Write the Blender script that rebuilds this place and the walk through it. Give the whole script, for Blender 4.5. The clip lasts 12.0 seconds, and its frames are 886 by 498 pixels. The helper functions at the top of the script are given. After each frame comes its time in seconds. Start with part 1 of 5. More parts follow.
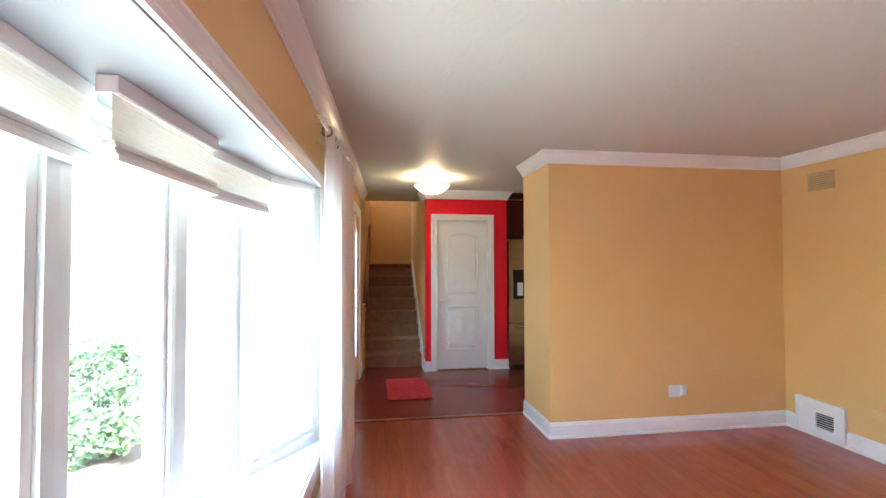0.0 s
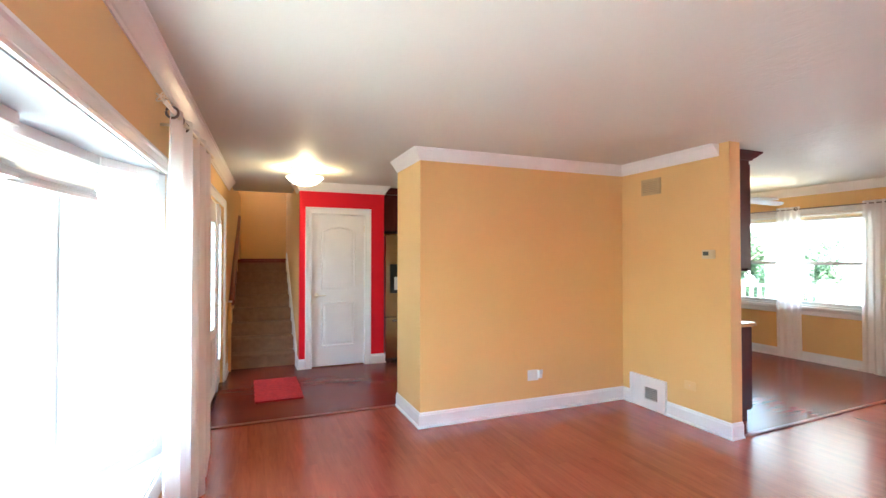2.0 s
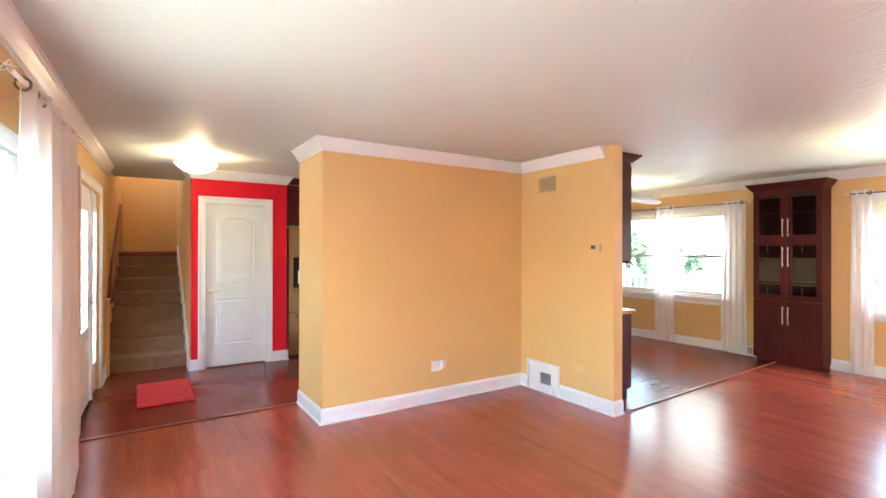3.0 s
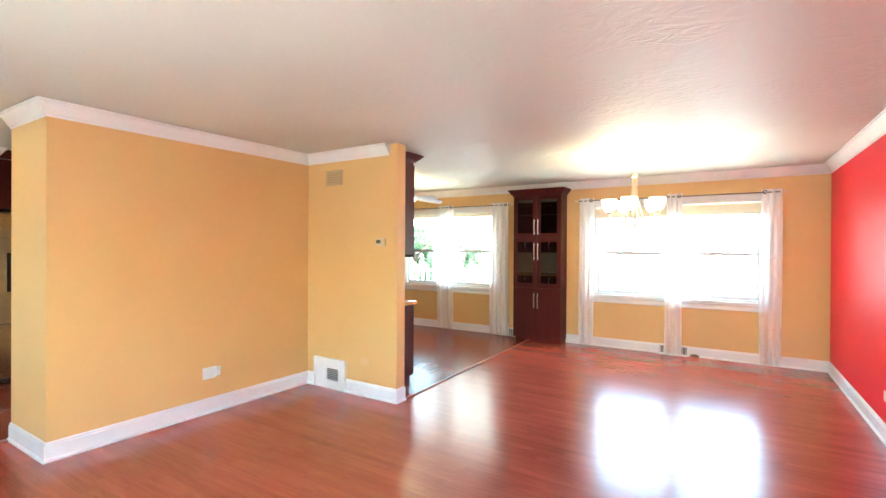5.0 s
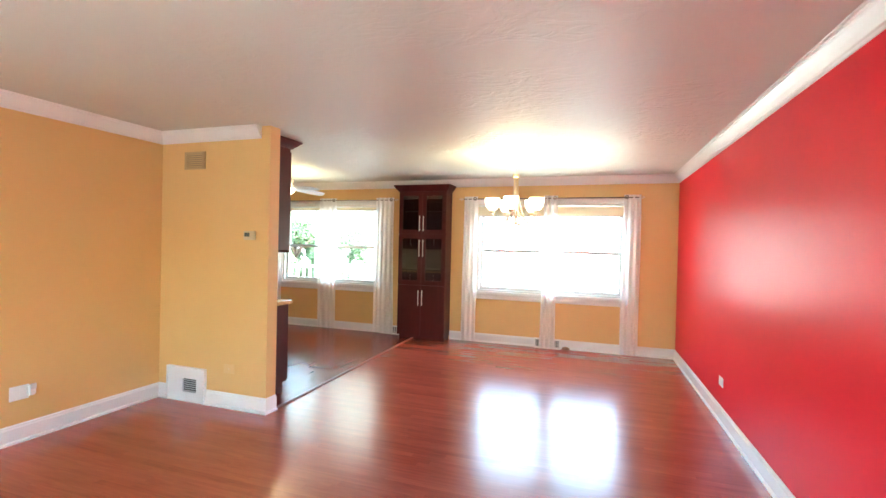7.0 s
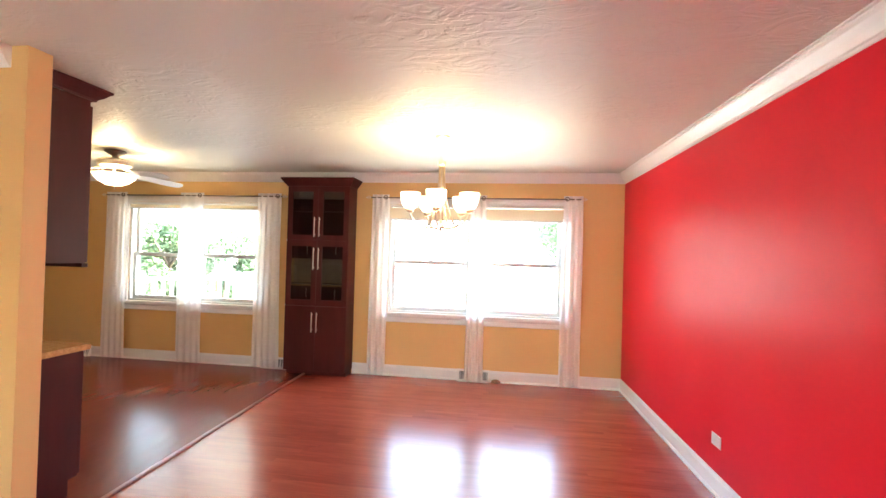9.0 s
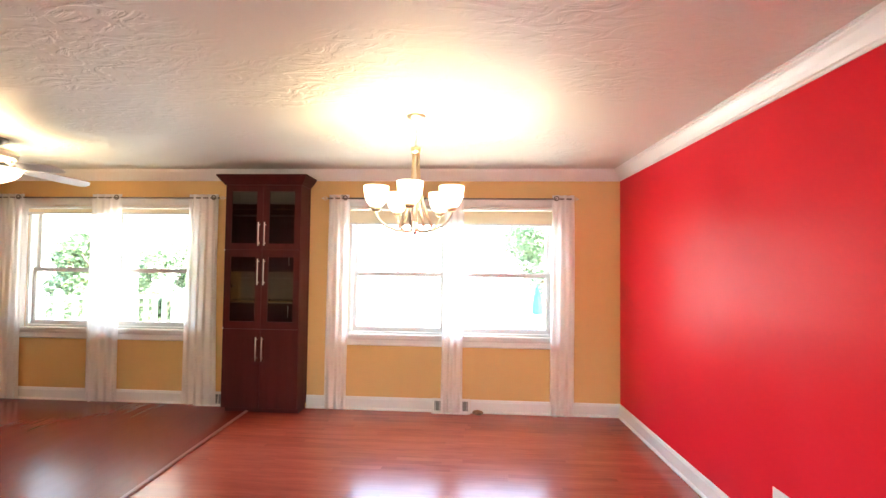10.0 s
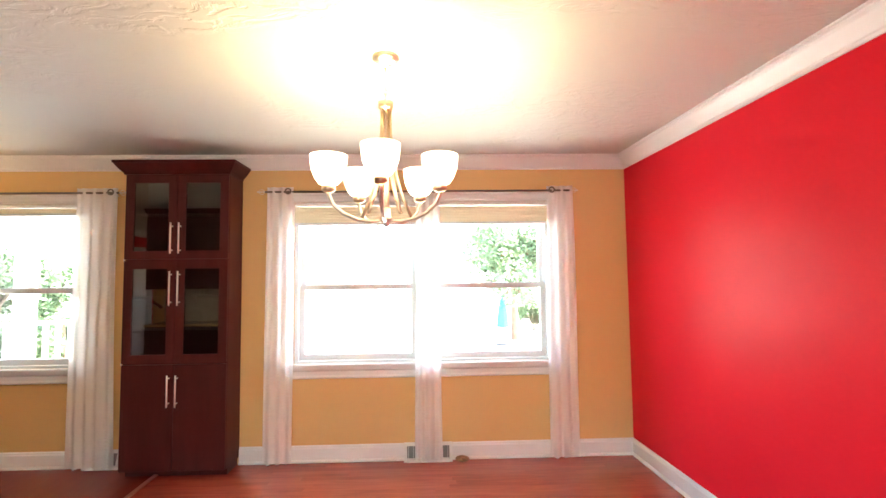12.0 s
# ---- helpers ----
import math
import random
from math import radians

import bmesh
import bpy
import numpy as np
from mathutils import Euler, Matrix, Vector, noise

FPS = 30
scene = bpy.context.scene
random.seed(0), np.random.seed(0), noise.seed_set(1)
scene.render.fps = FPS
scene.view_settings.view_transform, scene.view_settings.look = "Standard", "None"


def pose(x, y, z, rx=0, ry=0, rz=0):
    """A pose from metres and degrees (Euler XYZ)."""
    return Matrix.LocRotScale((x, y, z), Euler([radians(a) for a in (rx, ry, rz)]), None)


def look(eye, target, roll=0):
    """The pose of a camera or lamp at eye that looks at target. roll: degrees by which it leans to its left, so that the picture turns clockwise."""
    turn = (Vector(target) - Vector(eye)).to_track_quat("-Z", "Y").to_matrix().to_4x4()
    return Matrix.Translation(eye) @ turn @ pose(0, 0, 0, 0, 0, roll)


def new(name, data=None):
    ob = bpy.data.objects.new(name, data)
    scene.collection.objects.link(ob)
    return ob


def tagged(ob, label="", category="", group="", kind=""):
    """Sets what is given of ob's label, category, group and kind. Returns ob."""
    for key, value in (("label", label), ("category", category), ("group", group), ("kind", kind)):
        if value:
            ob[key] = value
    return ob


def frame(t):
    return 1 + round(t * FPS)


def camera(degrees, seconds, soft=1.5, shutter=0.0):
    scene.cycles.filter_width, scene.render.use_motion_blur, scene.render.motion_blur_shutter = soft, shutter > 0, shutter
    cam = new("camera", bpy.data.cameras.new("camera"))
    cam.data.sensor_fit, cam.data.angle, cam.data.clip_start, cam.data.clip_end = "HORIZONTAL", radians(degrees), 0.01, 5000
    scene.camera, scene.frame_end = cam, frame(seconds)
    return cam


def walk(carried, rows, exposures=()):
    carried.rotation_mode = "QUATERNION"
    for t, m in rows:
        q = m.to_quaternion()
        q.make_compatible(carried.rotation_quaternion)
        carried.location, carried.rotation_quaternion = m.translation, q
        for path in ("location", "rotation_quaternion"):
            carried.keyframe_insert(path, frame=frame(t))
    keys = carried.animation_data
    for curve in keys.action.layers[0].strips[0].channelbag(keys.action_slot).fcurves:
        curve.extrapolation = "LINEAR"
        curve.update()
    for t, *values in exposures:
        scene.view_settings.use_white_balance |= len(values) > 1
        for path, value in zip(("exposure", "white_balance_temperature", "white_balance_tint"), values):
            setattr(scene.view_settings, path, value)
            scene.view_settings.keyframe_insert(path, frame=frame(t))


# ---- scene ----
cam = camera(86.2, 12.0)
PATH = [
    (0, (1.621, 0.274, 1.467), (1.919, 2.251, 1.522), -0.1),
    (0.5, (1.647, 0.261, 1.465), (2.022, 2.224, 1.536), -0.1),
    (1, (1.668, 0.255, 1.466), (2.151, 2.195, 1.531), -0.0),
    (1.5, (1.704, 0.244, 1.463), (2.311, 2.149, 1.516), -0.0),
    (2, (1.729, 0.232, 1.466), (2.489, 2.081, 1.498), -0.0),
    (2.5, (1.758, 0.218, 1.468), (2.681, 1.993, 1.483), 0.0),
    (3, (1.787, 0.193, 1.464), (2.874, 1.871, 1.468), 0.1),
    (5, (1.885, 0.156, 1.443), (3.565, 1.241, 1.435), 0.3),
    (5.5, (1.903, 0.147, 1.444), (3.66, 1.103, 1.422), 0.5),
    (6, (1.925, 0.156, 1.442), (3.732, 1.013, 1.414), 0.7),
    (6.5, (1.966, 0.176, 1.441), (3.816, 0.936, 1.414), 1.0),
    (7, (2.084, 0.216, 1.444), (3.973, 0.875, 1.426), 1.3),
    (9, (3.408, 0.605, 1.466), (5.387, 0.891, 1.492), 1.6),
    (9.5, (3.82, 0.722, 1.469), (5.809, 0.924, 1.514), 1.3),
    (10, (4.193, 0.808, 1.466), (6.188, 0.934, 1.536), 0.7),
    (10.5, (4.542, 0.881, 1.481), (6.539, 0.949, 1.564), 0.2),
    (11, (4.804, 0.945, 1.473), (6.801, 0.952, 1.574), -0.3),
    (11.5, (5.0, 0.979, 1.448), (6.997, 0.936, 1.56), -0.6),
    (12, (5.128, 1.006, 1.428), (7.123, 0.937, 1.554), -0.7),
]
EXPOSURES = [(t, e, k, g) for t, e, k, g in ((0, 5.04, 6500, 6), (1.5, 5.25, 6500, 6), (3, 5.72, 6600, 4), (5, 5.75, 6700, 0), (6, 5.62, 6700, 0), (7, 5.48, 6900, 2), (9, 5.43, 7500, 12), (12, 5.37, 7700, 15))]
walk(cam, [(t, look(eye, target, roll)) for t, eye, target, roll in PATH], EXPOSURES)

# ---- light settings ----
SKY, SUN = 0.15, 2.6
GLOW, HALL_W, CHAND_W, FAN_W = 0.16, 0.72, 0.66, 0.7
WARM = (1.0, 0.78, 0.46)

# ---- plan (metres) ----
XL, XF = 1.40, 8.99          # front window wall, back wall
YR = -0.65                  # red side wall
CEIL = 2.44
PX0, PX1, PY = 3.095, 5.32, 4.07   # partition with the chamfered hall side
PE = 2.88                    # free end of the short wall
HY = 4.78                    # border of the hall floor
CY = 6.66                    # red closet front
NY = 7.35                    # kitchen north wall
BY0, BY1 = 0.0, 3.15       # bow window opening
BZ0, BZ1 = 0.42, 1.91

# ---- world, sun ----
world = bpy.data.worlds.new("world")
scene.world = world
world.use_nodes = True
wn = world.node_tree.nodes
sky = wn.new("ShaderNodeTexSky")
sky.sky_type, sky.sun_disc = "NISHITA", False
sky.sun_elevation, sky.sun_rotation = radians(58), radians(186)
sky.air_density, sky.dust_density = 1.0, 1.5
wn["Background"].inputs["Strength"].default_value = SKY
world.node_tree.links.new(sky.outputs[0], wn["Background"].inputs["Color"])
sun_data = bpy.data.lights.new("sun", "SUN")
sun_data.energy, sun_data.angle, sun_data.color = SUN, radians(12), (1, 0.98, 0.95)
sun = new("sun", sun_data)
sun.matrix_world = look((0, 0, 0), (0.05, 0.5, -0.85))


def lamp(name, x, y, z, watts, radius, colour):
    d = bpy.data.lights.new(name, "POINT")
    d.energy, d.shadow_soft_size, d.color = watts, radius, colour
    ob = new(name, d)
    ob.location = (x, y, z)
    return ob


# ---- materials ----
def material(name, base=(0.8, 0.8, 0.8), rough=0.5, metal=0.0, **more):
    m = bpy.data.materials.new(name)
    m.use_nodes = True
    b = m.node_tree.nodes["Principled BSDF"]
    b.inputs["Base Color"].default_value = (*base, 1)
    b.inputs["Roughness"].default_value = rough
    b.inputs["Metallic"].default_value = metal
    for key, value in more.items():
        b.inputs[key.replace("_", " ")].default_value = value
    return m


def node(m, kind, **props):
    n = m.node_tree.nodes.new(kind)
    for key, value in props.items():
        if key in n.inputs:
            n.inputs[key].default_value = value
        else:
            setattr(n, key, value)
    return n


def link(m, a, b):
    m.node_tree.links.new(a, b)


def coords(m, scale=(1, 1, 1), turn=0.0):
    c = node(m, "ShaderNodeTexCoord")
    p = node(m, "ShaderNodeMapping")
    p.inputs["Scale"].default_value = scale
    p.inputs["Rotation"].default_value = (0, 0, radians(turn))
    g = node(m, "ShaderNodeNewGeometry")
    link(m, g.outputs["Position"], p.inputs["Vector"])
    return p.outputs[0]


def varied(name, c1, c2, rough, scale=3.0, bump=0.0, bump_scale=60.0, r2=None, metal=0.0, stretch=(1, 1, 1), detail=4, bump_dist=0.002, **more):
    """Two colours mixed by noise, with fine relief."""
    m = material(name, c1, rough, metal, **more)
    b = m.node_tree.nodes["Principled BSDF"]
    v = coords(m, stretch)
    n = node(m, "ShaderNodeTexNoise", Scale=scale, Detail=detail)
    link(m, v, n.inputs["Vector"])
    r = node(m, "ShaderNodeValToRGB")
    r.color_ramp.elements[0].position, r.color_ramp.elements[1].position = 0.3, 0.7
    r.color_ramp.elements[0].color, r.color_ramp.elements[1].color = (*c1, 1), (*c2, 1)
    link(m, n.outputs["Fac"], r.inputs["Fac"])
    link(m, r.outputs["Color"], b.inputs["Base Color"])
    if r2 is not None:
        k = node(m, "ShaderNodeMapRange")
        k.inputs["To Min"].default_value, k.inputs["To Max"].default_value = rough, r2
        link(m, n.outputs["Fac"], k.inputs["Value"])
        link(m, k.outputs[0], b.inputs["Roughness"])
    if bump:
        n2 = node(m, "ShaderNodeTexNoise", Scale=bump_scale, Detail=3)
        link(m, v, n2.inputs["Vector"])
        u = node(m, "ShaderNodeBump", Strength=bump, Distance=bump_dist)
        link(m, n2.outputs["Fac"], u.inputs["Height"])
        link(m, u.outputs[0], b.inputs["Normal"])
    return m


def ceiling_material():
    """Off-white paint over a hand-troweled, patchy texture, heavier over the dining end."""
    m = material("ceiling_paint", (0.63, 0.63, 0.57), 0.50)
    b = m.node_tree.nodes["Principled BSDF"]
    v = coords(m, (1.5, 0.75, 1))
    n = node(m, "ShaderNodeTexNoise", Scale=1.1, Detail=3)
    a = node(m, "ShaderNodeTexNoise", Scale=6.0, Detail=4, Roughness=0.5, Distortion=2.6)
    r = node(m, "ShaderNodeValToRGB")
    r.color_ramp.elements[0].position, r.color_ramp.elements[1].position = 0.42, 0.54
    mul = node(m, "ShaderNodeMath", operation="MULTIPLY")
    edge = node(m, "ShaderNodeValToRGB")
    edge.color_ramp.elements[0].position, edge.color_ramp.elements[1].position = 0.44, 0.58
    for q in (n, a):
        link(m, v, q.inputs["Vector"])
    link(m, n.outputs["Fac"], r.inputs["Fac"])
    link(m, a.outputs["Fac"], edge.inputs["Fac"])
    link(m, r.outputs["Color"], mul.inputs[0])
    link(m, edge.outputs["Color"], mul.inputs[1])
    u = node(m, "ShaderNodeBump", Strength=1.0, Distance=0.0029)
    place = node(m, "ShaderNodeSeparateXYZ")
    link(m, coords(m), place.inputs[0])
    far = node(m, "ShaderNodeMapRange")
    for key, value in (("From Min", 3.6), ("From Max", 5.4), ("To Min", 0.16), ("To Max", 1.0)):
        far.inputs[key].default_value = value
    link(m, place.outputs[0], far.inputs["Value"])
    heavy = node(m, "ShaderNodeMath", operation="MULTIPLY")
    link(m, mul.outputs[0], heavy.inputs[0])
    link(m, far.outputs[0], heavy.inputs[1])
    link(m, heavy.outputs[0], u.inputs["Height"])
    fine = node(m, "ShaderNodeTexNoise", Scale=90.0, Detail=2)
    link(m, v, fine.inputs["Vector"])
    u2 = node(m, "ShaderNodeBump", Strength=0.15, Distance=0.002)
    link(m, fine.outputs["Fac"], u2.inputs["Height"])
    link(m, u.outputs[0], u2.inputs["Normal"])
    link(m, u2.outputs[0], b.inputs["Normal"])
    return m


def board_material(name, dark, light, rough, along_y=True, grain=1.0, bump=0.25, spec=0.5, vary=0.13):
    """Stained boards: grain along the board, a tone of its own for each."""
    m = material(name, dark, rough, Specular_IOR_Level=spec)
    b = m.node_tree.nodes["Principled BSDF"]
    v = coords(m, (14, 1.2, 1) if along_y else (1.2, 14, 1))
    info = node(m, "ShaderNodeObjectInfo")
    isl = node(m, "ShaderNodeNewGeometry")
    add = node(m, "ShaderNodeMath", operation="ADD")
    link(m, info.outputs["Random"], add.inputs[0])
    link(m, isl.outputs["Random Per Island"], add.inputs[1])
    off = node(m, "ShaderNodeVectorMath", operation="SCALE")
    comb = node(m, "ShaderNodeCombineXYZ")
    link(m, add.outputs[0], comb.inputs[2])
    link(m, comb.outputs[0], off.inputs[0])
    off.inputs["Scale"].default_value = 37.0
    vadd = node(m, "ShaderNodeVectorMath", operation="ADD")
    link(m, v, vadd.inputs[0])
    link(m, off.outputs[0], vadd.inputs[1])
    n = node(m, "ShaderNodeTexNoise", Scale=2.2, Detail=8, Roughness=0.6, Distortion=0.8)
    link(m, vadd.outputs[0], n.inputs["Vector"])
    big = node(m, "ShaderNodeTexNoise", Scale=0.9, Detail=3)
    link(m, coords(m), big.inputs["Vector"])
    mix = node(m, "ShaderNodeMath", operation="MULTIPLY_ADD")
    link(m, n.outputs["Fac"], mix.inputs[0])
    mix.inputs[1].default_value = grain
    frac = node(m, "ShaderNodeMath", operation="FRACT")
    link(m, add.outputs[0], frac.inputs[0])
    sc = node(m, "ShaderNodeMath", operation="MULTIPLY_ADD")
    link(m, frac.outputs[0], sc.inputs[0])
    sc.inputs[1].default_value, sc.inputs[2].default_value = vary, -vary / 2 + 0.5 * (1 - grain) - 0.15
    sc2 = node(m, "ShaderNodeMath", operation="MULTIPLY_ADD")
    link(m, big.outputs["Fac"], sc2.inputs[0])
    sc2.inputs[1].default_value = 0.3
    link(m, sc.outputs[0], sc2.inputs[2])
    link(m, sc2.outputs[0], mix.inputs[2])
    r = node(m, "ShaderNodeValToRGB")
    r.color_ramp.elements[0].position, r.color_ramp.elements[1].position = 0.32, 0.72
    r.color_ramp.elements[0].color, r.color_ramp.elements[1].color = (*dark, 1), (*light, 1)
    link(m, mix.outputs[0], r.inputs["Fac"])
    link(m, r.outputs["Color"], b.inputs["Base Color"])
    k = node(m, "ShaderNodeMapRange")
    k.inputs["To Min"].default_value, k.inputs["To Max"].default_value = rough * 0.96, rough * 1.08
    link(m, n.outputs["Fac"], k.inputs["Value"])
    link(m, k.outputs[0], b.inputs["Roughness"])
    u = node(m, "ShaderNodeBump", Strength=bump * 0.6, Distance=0.001)
    link(m, n.outputs["Fac"], u.inputs["Height"])
    link(m, u.outputs[0], b.inputs["Normal"])
    return m


def glow(name, colour, strength, base=(0.9, 0.88, 0.82)):
    m = material(name, base, 0.3)
    b = m.node_tree.nodes["Principled BSDF"]
    b.inputs["Emission Color"].default_value = (*colour, 1)
    b.inputs["Emission Strength"].default_value = strength
    return m


def glass_material(name, tint=(0.93, 0.96, 0.95), gloss=0.06):
    """A thin pane: mostly clear, a little mirror."""
    m = bpy.data.materials.new(name)
    m.use_nodes = True
    t = m.node_tree
    t.nodes.clear()
    out = t.nodes.new("ShaderNodeOutputMaterial")
    a, g, mx = t.nodes.new("ShaderNodeBsdfTransparent"), t.nodes.new("ShaderNodeBsdfGlossy"), t.nodes.new("ShaderNodeMixShader")
    a.inputs[0].default_value = (*tint, 1)
    g.inputs["Roughness"].default_value = 0.02
    mx.inputs[0].default_value = gloss
    t.links.new(a.outputs[0], mx.inputs[1])
    t.links.new(g.outputs[0], mx.inputs[2])
    t.links.new(mx.outputs[0], out.inputs[0])
    return m


def sheer_material(name, colour, thin=0.3, translucent=0.5, weave=900.0):
    """Thin cloth: some light passes straight, some is spread."""
    m = bpy.data.materials.new(name)
    m.use_nodes = True
    t = m.node_tree
    t.nodes.clear()
    out = t.nodes.new("ShaderNodeOutputMaterial")
    d, tr, ts = t.nodes.new("ShaderNodeBsdfDiffuse"), t.nodes.new("ShaderNodeBsdfTranslucent"), t.nodes.new("ShaderNodeBsdfTransparent")
    m1, m2 = t.nodes.new("ShaderNodeMixShader"), t.nodes.new("ShaderNodeMixShader")
    n = t.nodes.new("ShaderNodeTexNoise")
    n.inputs["Scale"].default_value = 40.0
    mr = t.nodes.new("ShaderNodeMapRange")
    mr.inputs["To Min"].default_value, mr.inputs["To Max"].default_value = thin * 0.9, thin * 1.1
    g = t.nodes.new("ShaderNodeNewGeometry")
    mp = t.nodes.new("ShaderNodeMapping")
    mp.inputs["Scale"].default_value = (1, 1, 0.1)
    t.links.new(g.outputs["Position"], mp.inputs["Vector"])
    t.links.new(mp.outputs[0], n.inputs["Vector"])
    t.links.new(n.outputs["Fac"], mr.inputs["Value"])
    d.inputs[0].default_value = (*colour, 1)
    tr.inputs[0].default_value = (*colour, 1)
    m1.inputs[0].default_value = translucent
    t.links.new(d.outputs[0], m1.inputs[1])
    t.links.new(tr.outputs[0], m1.inputs[2])
    t.links.new(mr.outputs[0], m2.inputs[0])
    t.links.new(m1.outputs[0], m2.inputs[1])
    t.links.new(ts.outputs[0], m2.inputs[2])
    t.links.new(m2.outputs[0], out.inputs[0])
    return m


WALL = varied("golden_wall_paint", (0.74, 0.462, 0.180), (0.77, 0.487, 0.197), 0.5, 1.5, 0.12, 220.0)
RED = varied("red_wall_paint", (0.77, 0.017, 0.032), (0.81, 0.021, 0.040), 0.38, 1.5, 0.10, 220.0, Specular_IOR_Level=0.09)
TRIM = varied("white_trim_paint", (0.80, 0.80, 0.79), (0.84, 0.84, 0.83), 0.3, 4.0, 0.05, 90.0)
CEILING = ceiling_material()
OAK = board_material("red_oak_floor", (0.265, 0.047, 0.030), (0.49, 0.103, 0.061), 0.21, grain=0.55, bump=0.0, spec=0.9)
DARKOAK = board_material("dark_plank_floor", (0.16, 0.024, 0.016), (0.24, 0.040, 0.026), 0.24, along_y=False, bump=0.01, grain=0.30, spec=0.25, vary=0.05)
GAP = material("floor_joint", (0.02, 0.006, 0.004), 0.7)
CHERRY = varied("dark_cherry_wood", (0.068, 0.014, 0.013), (0.092, 0.019, 0.017), 0.42, 2.0, 0.04, 30.0, stretch=(6, 6, 1), Specular_IOR_Level=0.14)
CARPET = varied("beige_stair_carpet", (0.27, 0.155, 0.09), (0.36, 0.215, 0.13), 0.95, 14.0, 0.8, 380.0, bump_dist=0.006)
STEEL = varied("brushed_steel", (0.52, 0.48, 0.46), (0.62, 0.58, 0.55), 0.24, 3.0, 0.06, 80.0, metal=1.0, stretch=(1, 1, 20))
NICKEL = material("satin_nickel", (0.80, 0.74, 0.64), 0.32, 1.0)
BLACK = material("black_plastic", (0.02, 0.02, 0.022), 0.3)
DUCT_SHADOW = material("duct_shadow", (0.02, 0.018, 0.016), 0.9)
PLATE = material("almond_plastic", (0.64, 0.52, 0.32), 0.35)
WHITEPL = material("white_plastic", (0.8, 0.8, 0.78), 0.3)
GLASS = glass_material("window_glass")
SMOKE = glass_material("cabinet_glass", (0.54, 0.51, 0.49), 0.13)
SHEER = sheer_material("white_sheer_cloth", (0.99, 0.985, 0.985), 0.13, 0.42)
SHADE = sheer_material("cream_blind_cloth", (0.82, 0.73, 0.54), 0.0, 0.03)
SHADE_BOW = sheer_material("pale_blind_cloth", (0.86, 0.85, 0.77), 0.0, 0.16)
SHADE_THIN = sheer_material("thin_white_blind_cloth", (0.95, 0.94, 0.90), 0.16, 0.45)
RUG = varied("red_rug_pile", (0.42, 0.012, 0.014), (0.62, 0.03, 0.03), 0.95, 30.0, 0.8, 300.0, bump_dist=0.006)
GRANITE = varied("tan_granite", (0.50, 0.27, 0.10), (0.70, 0.44, 0.20), 0.15, 45.0)
SPLASH = varied("tumbled_stone_tile", (0.42, 0.30, 0.20), (0.60, 0.46, 0.32), 0.6, 9.0, 0.3, 60.0)
BULB = glow("lit_frosted_glass", (1.0, 0.84, 0.62), GLOW)
FANBLADE = varied("grey_fan_blade", (0.56, 0.56, 0.59), (0.62, 0.62, 0.65), 0.4, 5.0)
DARKNICKEL = material("dark_nickel", (0.22, 0.20, 0.18), 0.3, 1.0)
# Soffit white darkened to blue-grey: weaker, cooler light put into the colour.
SOFFIT = varied("soffit_white_shaded", (0.37, 0.41, 0.44), (0.40, 0.44, 0.47), 0.4, 3.0)
VINYL = varied("white_vinyl", (0.64, 0.67, 0.67), (0.68, 0.71, 0.71), 0.35, 4.0)
RAILWOOD = varied("red_brown_handrail", (0.16, 0.035, 0.015), (0.22, 0.05, 0.02), 0.3, 3.0, stretch=(1, 8, 1))


# ---- mesh helpers ----
def bm_box(bm, x0, y0, z0, x1, y1, z1):
    v = [bm.verts.new(p) for p in ((x0, y0, z0), (x1, y0, z0), (x1, y1, z0), (x0, y1, z0), (x0, y0, z1), (x1, y0, z1), (x1, y1, z1), (x0, y1, z1))]
    for f in ((3, 2, 1, 0), (4, 5, 6, 7), (0, 1, 5, 4), (1, 2, 6, 5), (2, 3, 7, 6), (3, 0, 4, 7)):
        bm.faces.new([v[i] for i in f])
    return v


def boxes(*rows):
    bm = bmesh.new()
    for r in rows:
        a, b = r[:3], r[3:]
        bm_box(bm, *[min(p, q) for p, q in zip(a, b)], *[max(p, q) for p, q in zip(a, b)])
    return bm


def soften(bm, w=0.003, n=1):
    bmesh.ops.bevel(bm, geom=bm.edges[:], offset=w, segments=n, affect="EDGES", clamp_overlap=True)
    return bm


def mesh_of(name, bm, mat, smooth=False):
    bmesh.ops.recalc_face_normals(bm, faces=bm.faces[:])
    me = bpy.data.meshes.new(name)
    bm.to_mesh(me)
    bm.free()
    me.materials.append(mat)
    if smooth:
        me.polygons.foreach_set("use_smooth", [True] * len(me.polygons))
    return me


def part(name, bm, mat, parent=None, label="", smooth=False):
    ob = new(name, mesh_of(name, bm, mat, smooth))
    if parent is not None:
        ob.parent = parent
        if parent.parent is None:
            ob.matrix_parent_inverse = Matrix.Translation(parent.location).inverted()
    if label:
        tagged(ob, label)
    return ob


def thing(name, x, y, z, label, category, group=""):
    """An Empty at the thing's base; its parts are built in world metres."""
    ob = new(name)
    ob.empty_display_size = 0.1
    ob.location = (x, y, z)
    return tagged(ob, label, category, group)


def structure(name, bm, mat, label="", parent=None, smooth=False):
    ob = part(name, bm, mat, parent, label, smooth)
    ob["kind"] = "structure"
    return ob


